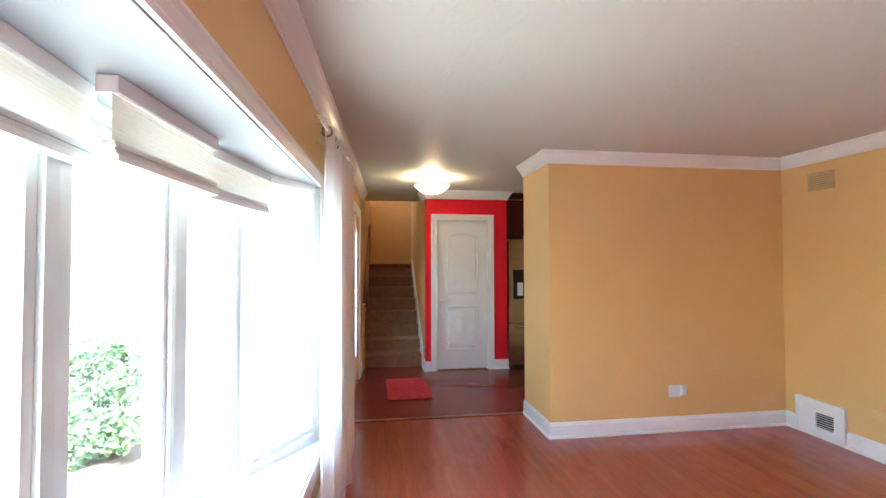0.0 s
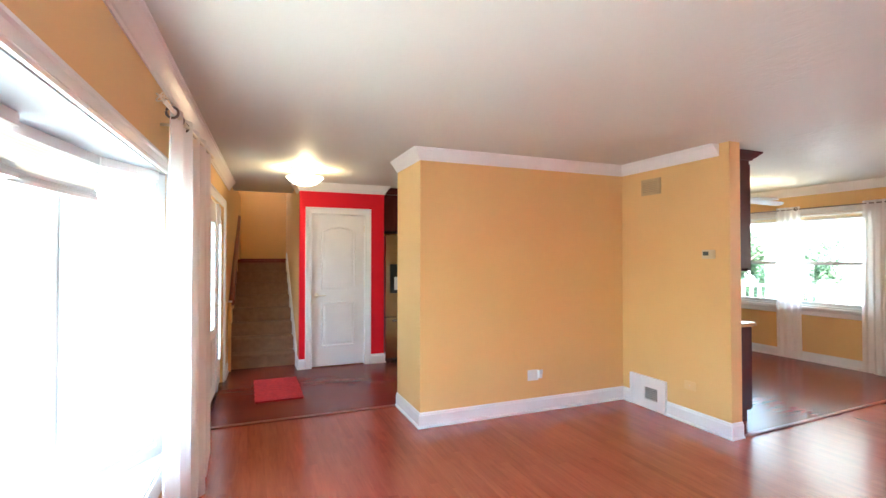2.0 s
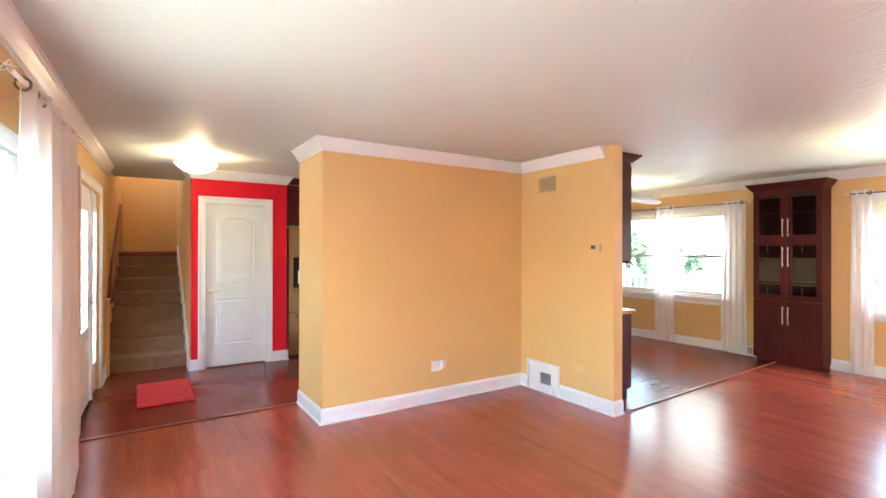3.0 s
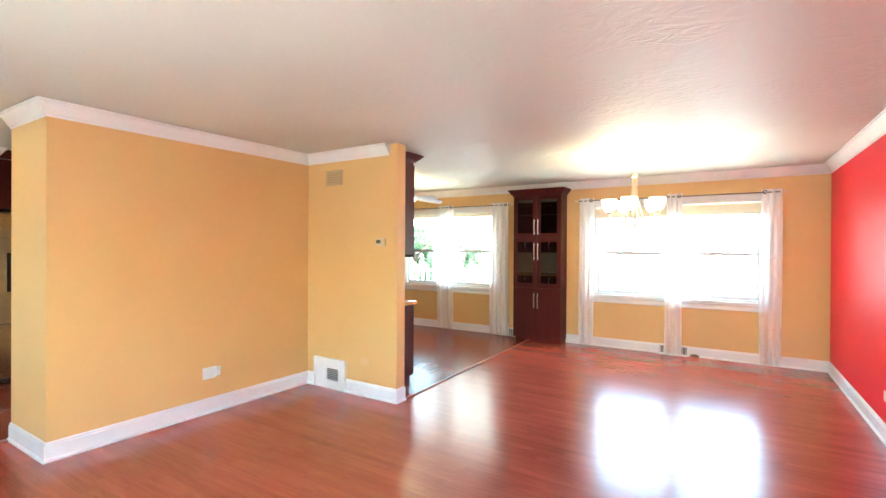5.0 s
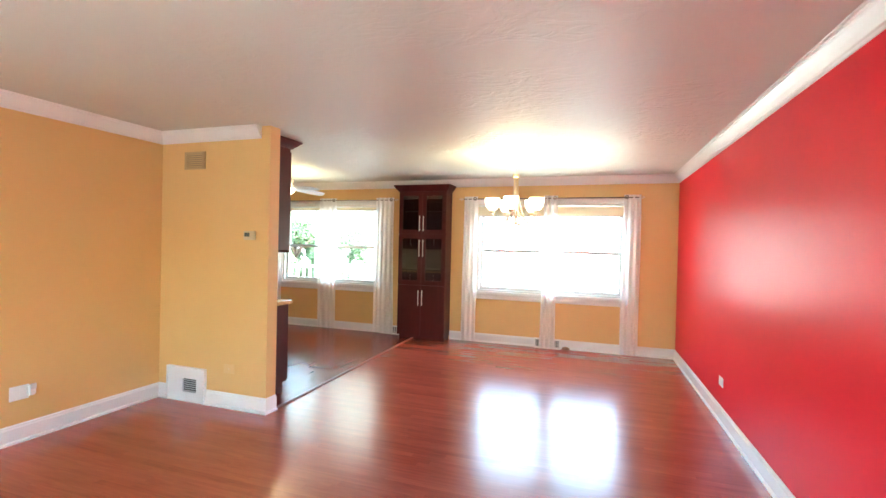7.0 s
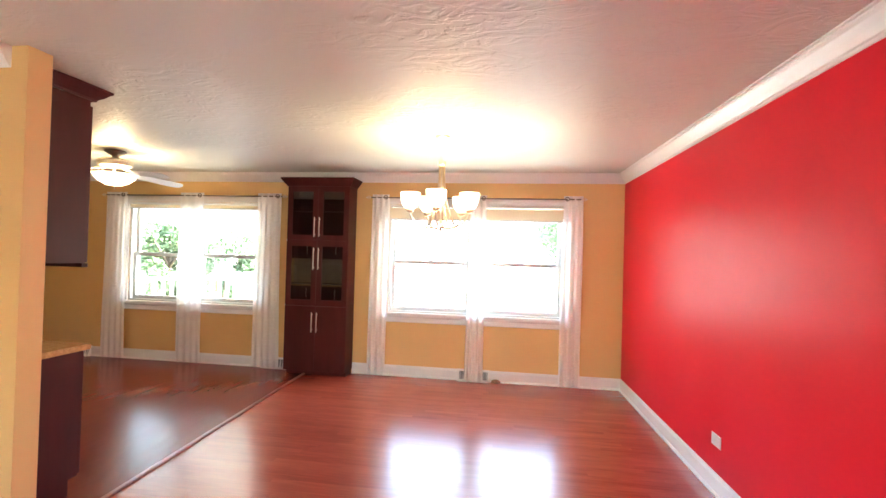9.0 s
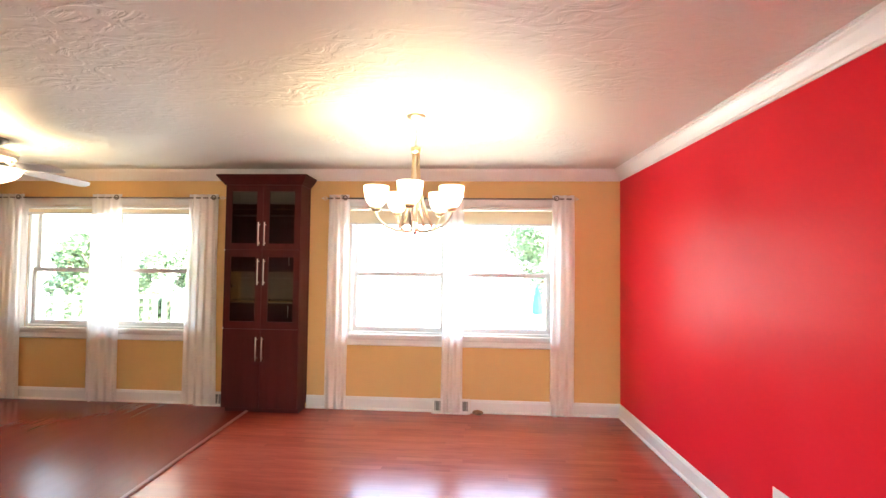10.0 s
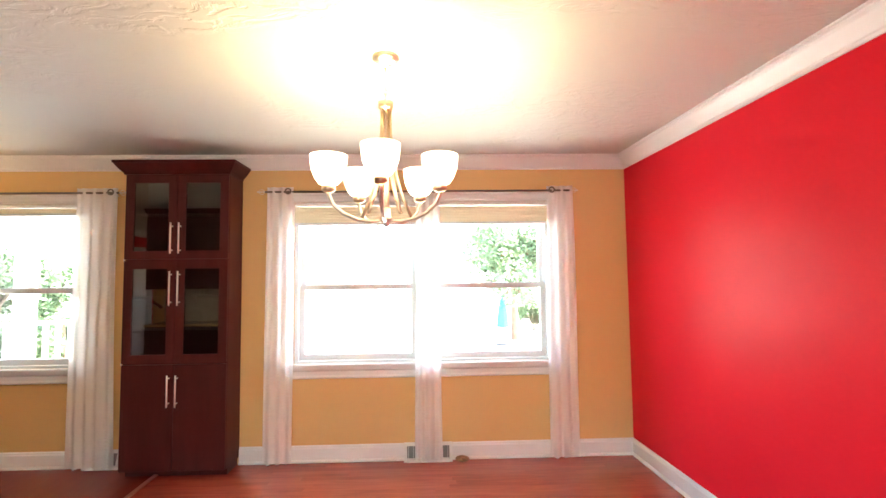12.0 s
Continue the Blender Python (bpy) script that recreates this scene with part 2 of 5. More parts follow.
def lathe(bm, prof, cx, cy, cz, n=24, closed=False):
    """Turns (radius, height) pairs round the upright axis."""
    rings = []
    for r, h in prof:
        rings.append([bm.verts.new((cx + r * math.cos(2 * math.pi * i / n), cy + r * math.sin(2 * math.pi * i / n), cz + h)) for i in range(n)])
    for a, b in zip(rings, rings[1:]):
        for i in range(n):
            bm.faces.new((a[i], a[(i + 1) % n], b[(i + 1) % n], b[i]))
    if closed:
        bm.faces.new(rings[0][::-1])
        bm.faces.new(rings[-1])
    return bm


def tube(bm, pts, r, n=8, r_end=None):
    """A round bar through points."""
    pts = [Vector(p) for p in pts]
    rings, up = [], Vector((0, 0, 1))
    for i, p in enumerate(pts):
        d = (pts[min(i + 1, len(pts) - 1)] - pts[max(i - 1, 0)]).normalized()
        s = d.cross(up)
        if s.length < 0.05:
            s = d.cross(Vector((1, 0, 0)))
        s.normalize()
        t = s.cross(d).normalized()
        k = r if r_end is None else r + (r_end - r) * i / (len(pts) - 1)
        rings.append([bm.verts.new(p + k * (math.cos(2 * math.pi * j / n) * s + math.sin(2 * math.pi * j / n) * t)) for j in range(n)])
    for a, b in zip(rings, rings[1:]):
        for j in range(n):
            bm.faces.new((a[j], a[(j + 1) % n], b[(j + 1) % n], b[j]))
    bm.faces.new(rings[0][::-1])
    bm.faces.new(rings[-1])
    return bm


def sweep(bm, path, profile, side=1, to_world=lambda u, v, w: (u, v, w)):
    """Sweeps (out, up) pairs along a plan polyline with mitred corners. side 1: out is to its left."""
    P = [Vector(p) for p in path]
    rings = []
    for i, p in enumerate(P):
        ns = []
        if i > 0:
            d = (P[i] - P[i - 1]).normalized()
            ns.append(Vector((-d.y, d.x)) * side)
        if i < len(P) - 1:
            d = (P[i + 1] - P[i]).normalized()
            ns.append(Vector((-d.y, d.x)) * side)
        n = ns[0] if len(ns) == 1 else (ns[0] + ns[1]) / (1 + ns[0].dot(ns[1]))
        rings.append([bm.verts.new(to_world(p.x + n.x * o, p.y + n.y * o, h)) for o, h in profile])
    k = len(profile)
    for a, b in zip(rings, rings[1:]):
        for j in range(k):
            bm.faces.new((a[j], a[(j + 1) % k], b[(j + 1) % k], b[j]))
    bm.faces.new(rings[0][::-1])
    bm.faces.new(rings[-1])
    return bm


CROWN = [(0, CEIL - 0.114), (0.008, CEIL - 0.114), (0.012, CEIL - 0.100), (0.02, CEIL - 0.094), (0.034, CEIL - 0.068), (0.056, CEIL - 0.034), (0.066, CEIL - 0.024), (0.068, CEIL - 0.014), (0.078, CEIL - 0.010), (0.078, CEIL - 0.001), (0, CEIL - 0.001)]
BASE = [(0, 0), (0.026, 0), (0.026, 0.010), (0.018, 0.020), (0.015, 0.022), (0.015, 0.104), (0.010, 0.114), (0.010, 0.120), (0.004, 0.130), (0, 0.130)]
CASING = [(0, 0), (0.085, 0), (0.085, 0.02), (0.070, 0.022), (0.062, 0.016), (0.02, 0.012), (0.012, 0.016), (0.0, 0.014)]


def wall(name, axis, at, thick, a0, a1, z0, z1, holes, mat, label):
    """An upright wall in the plane axis=at (thickness thick), cut by holes (a, b, low, high)."""
    cuts = sorted({a0, a1, *[h[0] for h in holes], *[h[1] for h in holes]})
    rows = []
    for a, b in zip(cuts, cuts[1:]):
        mid, bottom = (a + b) / 2, z0
        for h in sorted((h for h in holes if h[0] < mid < h[1]), key=lambda h: h[2]):
            if h[2] > bottom:
                rows.append((a, b, bottom, h[2]))
            bottom = h[3]
        if bottom < z1:
            rows.append((a, b, bottom, z1))
    bm = bmesh.new()
    for a, b, lo, hi in rows:
        p, q = sorted((at, at + thick))
        if axis == "x":
            bm_box(bm, p, a, lo, q, b, hi)
        else:
            bm_box(bm, a, p, lo, b, q, hi)
    bmesh.ops.remove_doubles(bm, verts=bm.verts[:], dist=0.0005)
    return structure(name, bm, mat, label)

# ---- setting ----
LEAN_RED = 0.030             # so does the red side wall
LEAN_FRONT = 0.045          # the front wall stands a little out of square


def front(ob):
    """Sets a thing of the front wall along that wall's own line."""
    for o in (ob, *ob.children_recursive):
        if o.type == "MESH":
            off = Vector((0, 0, 0))
            for v in o.data.vertices:
                v.co.x += LEAN_FRONT * (v.co.y - 5)
    return ob


def along_red(ob):
    """Sets a thing of the red wall along that wall's own line."""
    for o in (ob, *ob.children_recursive):
        if o.type == "MESH":
            for v in o.data.vertices:
                v.co.y -= LEAN_RED * (XF - v.co.x)
    return ob


ground = structure("ground", boxes((-400, -400, -0.62, 400, 400, -0.5)), varied("pale_ground", (0.30, 0.30, 0.28), (0.37, 0.37, 0.34), 0.9, 0.6), "pale paved yard")
W1A, W1B, W2A, W2B, WZ0, WZ1 = 0.0, 2.07, 3.72, 5.58, 0.765, 2.06
structure("subfloor", boxes((XL - 0.05, YR - 0.5, -0.5, XF + 0.2, NY + 0.15, -0.022), (XL - 0.05, NY + 0.15, -0.5, 2.5, 9.7, -0.022)), GAP, "dark floor joints")
wall("wall_east", "x", XF, 0.16, YR - 0.001, NY + 0.15, -0.5, CEIL + 0.1, [(W1A, W1B, WZ0, WZ1), (W2A, W2B, WZ0, WZ1)], WALL, "golden yellow painted wall with two window pairs")
along_red(structure("wall_south", boxes((XL - 0.75, YR - 0.15, -0.5, XF + 0.16, YR, CEIL + 0.1)), RED, "bright red painted side wall"))
front(wall("wall_west", "x", XL, -0.14, YR - 0.4, 9.6, -0.5, CEIL + 0.1, [(BY0, BY1, BZ0, BZ1), (4.98, 6.34, 0, 2.045)], WALL, "golden yellow front wall with a bow window"))
structure("wall_partition", boxes((PX0, PY, 0, PX1 + 0.122, HY - 0.04, CEIL)), WALL, "golden orange painted partition wall")
structure("wall_partition_end", boxes((PX1, PE, 0, PX1 + 0.122, PY, CEIL)), WALL, "short golden wall with a free end")
wall("wall_closet", "y", CY - 0.02, 0.10, 2.345, 3.475, 0, CEIL, [(2.50, 3.205, 0, 2.035)], RED, "bright red painted closet front")
structure("wall_stairs", boxes((2.345, CY + 0.08, 0, 2.43, 9.6, 4.2)), WALL, "golden painted wall beside the stairs")
structure("wall_closet_side", boxes((3.39, CY + 0.08, 0, 3.475, NY, CEIL)), WALL, "golden painted closet side")
structure("wall_closet_back", boxes((2.43, 7.25, 0, 3.39, 7.3, CEIL)), WALL, "closet back wall")
structure("wall_north", boxes((2.43, NY, -0.5, XF, NY + 0.15, CEIL + 0.1)), WALL, "golden painted kitchen wall")
structure("wall_stairhead", boxes((1.60, 9.05, 1.40, 2.345, 9.15, 4.2)), WALL, "golden painted wall at the head of the stairs")
structure("wall_stairhead_back", boxes((1.3, 9.6, 0, 2.43, 9.7, 4.2)), WALL, "golden painted wall")
# The hole is an unseen opening, added to let daylight onto the stair head.
wall("wall_stairwell_west", "x", 1.42, -0.12, 7.85, 9.6, CEIL + 0.1, 4.2, [(8.5, 9.2, 3.1, 3.95)], WALL, "golden painted stairwell wall")
structure("wall_stairwell", boxes((1.3, 7.75, CEIL + 0.1, 2.43, 7.85, 4.2)), WALL, "golden painted stairwell")
structure("ceiling_stairwell", boxes((1.2, 7.7, 4.2, 2.5, 9.7, 4.3)), CEILING, "off-white ceiling")


SAG = 0.040                  # the ceiling hangs a little lower along the partition


def sag(x, y):
    dx = max(PX0 - x, 0.0, x - PX1 - 0.122)
    d1 = math.hypot(dx, max(PY - y, 0.0, y - HY))
    d2 = math.hypot(max(PX1 - x, 0.0, x - PX1 - 0.122), max(PE - y, 0.0, y - PY))
    return SAG * math.exp(-(min(d1, d2) / 0.9) ** 2)


def ceiling_sheet():
    """The underside follows the sag; the top is flat."""
    x0, x1, y0, y1, n, k = XL - 0.4, XF + 0.16, YR - 0.45, 7.85, 64, 68
    bm = bmesh.new()
    low = [[bm.verts.new((x0 + (x1 - x0) * i / n, y0 + (y1 - y0) * j / k, 0)) for j in range(k + 1)] for i in range(n + 1)]
    for row in low:
        for v in row:
            v.co.z = CEIL - sag(v.co.x, v.co.y)
    for a, b in zip(low, low[1:]):
        for j in range(k):
            bm.faces.new((a[j], a[j + 1], b[j + 1], b[j]))
    top = [bm.verts.new((x, y, CEIL + 0.1)) for x, y in ((x0, y0), (x1, y0), (x1, y1), (x0, y1))]
    bm.faces.new(top)
    rims = ([r[0] for r in low], low[-1], [r[-1] for r in low[::-1]], low[0][::-1])
    for q, rim in enumerate(rims):
        bm.faces.new(list(rim) + [top[(q + 1) % 4], top[q]])
    for e in bm.edges:
        e.smooth = all(f.normal.z < -0.5 or len(f.verts) == 4 and f.verts[0].co.z < CEIL + 0.05 for f in e.link_faces)
    return structure("ceiling", bm, CEILING, "off-white ceiling with patchy trowelled texture", smooth=True)


ceiling_sheet()
structure("ceiling_back", boxes((2.43, 7.85, CEIL, XF + 0.16, 9.6, CEIL + 0.1)), CEILING, "off-white ceiling")



def molding(name, prof, path, side, label, mat=None):
    return structure(name, sweep(bmesh.new(), path, prof, side), mat or TRIM, label)


front(molding("crown_molding", CROWN, [(XL, 7.0), (XL, YR - 0.06)], 1, "white crown molding"))
molding("crown_molding", CROWN, [(XL - 0.26, YR - LEAN_RED * (XF - XL + 0.26)), (XF, YR), (XF, NY), (3.475, NY)], 1, "white crown molding")
molding("crown_molding", [(o, CEIL - SAG - 0.9 * (CEIL - h)) for o, h in CROWN], [(PX0, HY - 0.04), (PX0, PY), (PX1, PY), (PX1, PE + 0.09)], -1, "white crown molding that stops short of the wall end")
molding("crown_molding", CROWN, [(3.475, 6.9), (3.475, CY - 0.02), (2.345, CY - 0.02), (2.345, 7.0)], 1, "white crown molding")
for path in ([(XL, 4.89), (XL, 3.5), (XL, YR - 0.06)], [(XL, 6.95), (XL, 6.425)]):
    front(molding("baseboard", BASE, path, 1, "tall white baseboard"))
molding("baseboard", BASE, [(XL - 0.26, YR - LEAN_RED * (XF - XL + 0.26)), (XF, YR), (XF, 0.818)], 1, "tall white baseboard")
for a, b in ((1.202, 2.49), (3.258, 3.30), (3.66, 6.08), (6.42, NY)):
    molding("baseboard", BASE, [(XF, a), (XF, b)], 1, "tall white baseboard")
molding("baseboard", BASE, [(XF, NY), (4.45, NY)], 1, "tall white baseboard")
molding("baseboard", BASE, [(PX0, HY - 0.04), (PX0, PY), (PX1, PY), (PX1, 3.95)], -1, "tall white baseboard")
molding("baseboard", BASE, [(PX1, 3.51), (PX1, PE), (PX1 + 0.122, PE)], -1, "tall white baseboard")
molding("baseboard", BASE, [(3.475, 6.9), (3.475, CY - 0.02), (3.292, CY - 0.02)], 1, "tall white baseboard")
molding("baseboard", BASE, [(2.415, CY - 0.02), (2.345, CY - 0.02), (2.345, 6.93)], 1, "tall white baseboard")


def threshold(name, x0, y0, x1, y1, label):
    bm = soften(boxes((x0, y0, 0.0, x1, y1, 0.010)), 0.004, 2)
    return structure(name, bm, varied("reducer_wood", (0.26, 0.050, 0.028), (0.34, 0.075, 0.040), 0.3, 6.0), label)


threshold("threshold_hall", XL - 0.01, HY - 0.08, PX0 - 0.016, HY - 0.02, "red-brown wooden floor reducer")
reducer = threshold("threshold_kitchen", 0.0, -0.018, 3.40, 0.020, "red-brown wooden floor reducer")
KITCHEN = Matrix.Translation((PX1 + 0.125, PE, 0.003)) @ Matrix.Rotation(radians(2.4), 4, "Z")
reducer.matrix_world = KITCHEN


# ---- doors ----
def rect(a0, b0, a1, b1, arch=0.0, n=10):
    pts = [(a0, b0), (a1, b0)]
    if arch:
        for i in range(n + 1):
            u = i / n
            pts.append((a1 + (a0 - a1) * u, b1 - arch + arch * math.sin(math.pi * u) ** 0.9))
    else:
        pts += [(a1, b1), (a0, b1)]
    return pts


def raised_panel(bm, pts, to, depth=0.008):
    """A raised field inside a groove: rings stepping in from an outline."""
    cx = sum(p[0] for p in pts) / len(pts)
    cz = sum(p[1] for p in pts) / len(pts)
    w = max(p[0] for p in pts) - cx
    h = max(p[1] for p in pts) - cz
    rings = []
    for inset, out in ((0, 0.0), (0.008, 0.011), (0.020, 0.002), (0.032, 0.002), (0.052, 0.010)):
        rings.append([bm.verts.new(to(cx + (a - cx) * (1 - inset / w), cz + (b - cz) * (1 - inset / h), out)) for a, b in pts])
    for r, s in zip(rings, rings[1:]):
        for i in range(len(pts)):
            bm.faces.new((r[i], r[(i + 1) % len(pts)], s[(i + 1) % len(pts)], s[i]))
    bm.faces.new(rings[-1])


def lever(parent, p, d, along, label="satin nickel lever handle"):
    """A lever handle at p on a door; d points into the room, along to the lever's tip."""
    p, d, along = Vector(p), Vector(d), Vector(along)
    bm = bmesh.new()
    tube(bm, [p, p + d * 0.012], 0.032, 16)
    tube(bm, [p + d * 0.012, p + d * 0.05], 0.010, 8)
    tube(bm, [p + d * 0.05, p + d * 0.052 + along * 0.05, p + d * 0.045 + along * 0.11], 0.009, 8)
    return part("door_handle", bm, NICKEL, parent, label, True)


def closet_door():
    y = CY + 0.012
    door = structure("door_1", soften(boxes((2.503, y, 0.012, 3.202, y + 0.035, 2.030)), 0.002), TRIM, "closed white two-panel closet door with arched top panel")
    to = lambda a, b, o: (a, y - 0.0005 - o, b)
    for pts in (rect(2.625, 1.02, 3.08, 1.87, 0.07), rect(2.625, 0.27, 3.08, 0.86)):
        bm = bmesh.new()
        raised_panel(bm, pts, to)
        part("door_panel", bm, TRIM, door)
    lever(door, (2.567, y, 0.95), (0, -1, 0), (1, 0, 0))
    for z in (0.30, 1.05, 1.80):
        part("hinge", soften(boxes((3.196, y - 0.012, z, 3.208, y - 0.001, z + 0.09)), 0.002), NICKEL, door, "satin nickel hinge")
    return door


closet_door()


def casing(name, axis, at, out, a0, a1, z0, z1, label, w=0.085, sill=False):
    """Moulded boards round an opening a0..a1, up to z1."""
    prof = [(0, 0), (w, 0), (w, 0.02), (w - 0.014, 0.022), (w - 0.024, 0.016), (0.02, 0.013), (0.012, 0.017), (0.0, 0.014)]
    path = [(a0, z0), (a0, z1), (a1, z1), (a1, z0)]
    if axis == "x":
        to = lambda u, v, h: (at + out * h, u, v)
    else:
        to = lambda u, v, h: (u, at + out * h, v)
    return structure(name, sweep(bmesh.new(), path, prof, 1, to), TRIM, label)


casing("door_casing", "y", CY - 0.02, -1, 2.503, 3.203, 0, 2.032, "white moulded door casing")
structure("door_jamb", boxes((2.488, CY - 0.018, 0, 2.501, CY + 0.078, 2.032), (3.2045, CY - 0.018, 0, 3.2175, CY + 0.078, 2.032), (2.488, CY - 0.018, 2.0325, 3.2175, CY + 0.078, 2.044)), TRIM, "white door jamb")


def leaded_light(door, x, a0, a1, z0, z1, cols, rows):
    """Glass in a raised frame, crossed by metal cames."""
    part("light_frame", boxes((x - 0.05, a0 - 0.015, z0 - 0.02, x + 0.012, a0 + 0.015, z1 + 0.02), (x - 0.05, a1 - 0.015, z0 - 0.02, x + 0.012, a1 + 0.015, z1 + 0.02), (x - 0.05, a0 + 0.0155, z0 - 0.02, x + 0.012, a1 - 0.0155, z0 + 0.02), (x - 0.05, a0 + 0.0155, z1 - 0.02, x + 0.012, a1 - 0.0155, z1 + 0.02)), TRIM, door)
    pane = part("glass_light", boxes((x - 0.03, a0 + 0.016, z0 + 0.021, x - 0.022, a1 - 0.016, z1 - 0.021)), glass_material("textured_glass", (0.62, 0.68, 0.70), 0.12), door, "pale leaded glass")
    pane.visible_shadow = False
    bm = bmesh.new()
    for k in range(cols):
        a = a0 + (a1 - a0) * (k + 1) / (cols + 1)
        bm_box(bm, x - 0.020, a - 0.004, z0 + 0.021, x - 0.014, a + 0.004, z1 - 0.021)
    for z in rows:
        bm_box(bm, x - 0.013, a0 + 0.016, z - 0.004, x - 0.009, a1 - 0.016, z + 0.004)
    part("came", bm, NICKEL, door, "grey metal came bars")


def front_door():
    x = XL - 0.03
    d0, d1, g0, g1, z0, z1 = 5.005, 5.855, 5.13, 5.66, 0.72, 1.83
    door = structure("door_2", boxes((x - 0.045, d0, 0.01, x, g0, 2.035), (x - 0.045, g1, 0.01, x, d1, 2.035), (x - 0.045, g0, 0.01, x, g1, z0), (x - 0.045, g0, z1, x, g1, 2.035)), TRIM, "closed white front door with a leaded glass light")
    to = lambda a, b, o: (x + 0.0005 + o, a, b)
    for a0, a1 in ((5.12, 5.39), (5.45, 5.72)):
        bm = bmesh.new()
        raised_panel(bm, rect(a0, 0.17, a1, 0.62), to)
        part("door_panel", bm, TRIM, door)
    leaded_light(door, x, g0, g1, z0, z1, 2, (0.95, 1.2, 1.5, 1.68))
    lever(door, (x, 5.80, 0.95), (1, 0, 0), (0, -1, 0))
    part("deadbolt", tube(bmesh.new(), [(x, 5.80, 1.10), (x + 0.02, 5.80, 1.10)], 0.028, 14), NICKEL, door, "satin nickel deadbolt")
    front(door)
    s0, s1 = 5.94, 6.315
    light = structure("sidelight", boxes((x - 0.045, 5.863, 0.01, x + 0.02, s0, 2.035), (x - 0.045, s1, 0.01, x, 6.335, 2.035), (x - 0.045, s0 + 0.001, 0.01, x, s1 - 0.001, 0.30), (x - 0.045, s0 + 0.001, 1.86, x, s1 - 0.001, 2.035), (x - 0.045, s0 + 0.001, 0.30, x, s0 + 0.05, 1.86), (x - 0.045, s1 - 0.05, 0.30, x, s1 - 0.001, 1.86)), TRIM, "white sidelight beside the front door")
    leaded_light(light, x, s0 + 0.05, s1 - 0.05, 0.30, 1.86, 0, (0.42, 0.62, 1.05, 1.35, 1.7))
    front(light)


front_door()
front(casing("door_casing", "x", XL, 1, 4.982, 6.338, 0, 2.04, "white moulded door casing"))


# ---- windows ----
def hung_window(name, y0, y1, label):
    """Double-hung unit in the back wall between y0 and y1."""
    x = XF
    win = structure(name, boxes((x + 0.002, y0 - 0.003, WZ0, x + 0.15, y0 + 0.03, WZ1), (x + 0.002, y1 - 0.03, WZ0, x + 0.15, y1 + 0.003, WZ1), (x + 0.002, y0 + 0.03, WZ0 - 0.003, x + 0.15, y1 - 0.03, WZ0 + 0.02), (x + 0.002, y0 + 0.03, WZ1 - 0.02, x + 0.15, y1 - 0.03, WZ1 + 0.003)), VINYL, label)
    mid = 1.37
    for nm, a, b, xs in (("lower_sash", WZ0 + 0.021, mid + 0.022, x + 0.045), ("upper_sash", mid - 0.022, WZ1 - 0.021, x + 0.085)):
        p, q = y0 + 0.031, y1 - 0.031
        bm = boxes((xs, p, a, xs + 0.035, p + 0.04, b), (xs, q - 0.04, a, xs + 0.035, q, b), (xs, p + 0.04, a, xs + 0.035, q - 0.04, a + 0.045), (xs, p + 0.04, b - 0.04, xs + 0.035, q - 0.04, b))
        sash = part(nm, bm, VINYL, win)
        pane = part("pane", boxes((xs + 0.015, p + 0.04, a + 0.045, xs + 0.019, q - 0.04, b - 0.04)), GLASS, sash)
        pane.visible_shadow = False
    part("sash_lock", soften(boxes((x + 0.03, (y0 + y1) / 2 - 0.03, mid + 0.024, x + 0.06, (y0 + y1) / 2 + 0.03, mid + 0.036)), 0.003), WHITEPL, win)
    return win


def shade(y0, y1, z0, z1, x):
    t = thing("cellular_shade", x, (y0 + y1) / 2, z0, "raised cream pleated window shade", "window shade", "pleated window shades")
    part("head_rail", soften(boxes((x - 0.022, y0, z1 - 0.028, x + 0.004, y1, z1)), 0.003), WHITEPL, t, "white head rail")
    n = max(3, int((z1 - 0.036 - z0 - 0.025) / 0.012))
    bm, prev = bmesh.new(), None
    for i in range(2 * n + 1):
        z = z1 - 0.036 - (z1 - 0.036 - z0 - 0.021) * i / (2 * n)
        o = 0.004 if i % 2 else 0.0
        row = [bm.verts.new((x - 0.012 - o, y0 + 0.004, z)), bm.verts.new((x - 0.012 - o, y1 - 0.004, z))]
        if prev:
            bm.faces.new((prev[0], prev[1], row[1], row[0]))
        prev = row
    part("pleats", bm, SHADE, t)
    part("bottom_rail", soften(boxes((x - 0.025, y0, z0, x + 0.004, y1, z0 + 0.02)), 0.003), VINYL, t, "white bottom rail")
    return t


for name, a, b in (("window_1", W1A, 1.005), ("window_2", 1.065, W1B), ("window_3", W2A, 4.62), ("window_4", 4.68, W2B)):
    hung_window(name, a, b, "white vinyl double-hung window")
    low = 1.872 if b < 3 else 1.965
    shade(a + 0.004, b - 0.004, low, WZ1 - 0.003, XF - 0.004)
for nm, a in (("mullion_1", 1.005), ("mullion_2", 4.62)):
    structure(nm, boxes((XF - 0.018, a, WZ0, XF + 0.15, a + 0.06, WZ1)), TRIM, "white window mullion")
for k, (a, b) in enumerate(((W1A, W1B), (W2A, W2B))):
    casing("window_casing", "x", XF, -1, a - 0.004, b + 0.004, WZ0, WZ1 + 0.002, "white moulded window casing", 0.075)
    structure("window_sill", soften(boxes((XF - 0.045, a - 0.09, WZ0 - 0.026, XF + 0.05, b + 0.09, WZ0 - 0.001)), 0.006, 2), TRIM, "white window stool")
    structure("window_apron", sweep(bmesh.new(), [(a - 0.075, 0), (b + 0.075, 0)], [(0, WZ0 - 0.118), (0.012, WZ0 - 0.118), (0.018, WZ0 - 0.108), (0.014, WZ0 - 0.09), (0.014, WZ0 - 0.06), (0.022, WZ0 - 0.048), (0.022, WZ0 - 0.027), (0, WZ0 - 0.027)], 1, lambda u, v, h: (XF - v, u, h)), TRIM, "white window apron")


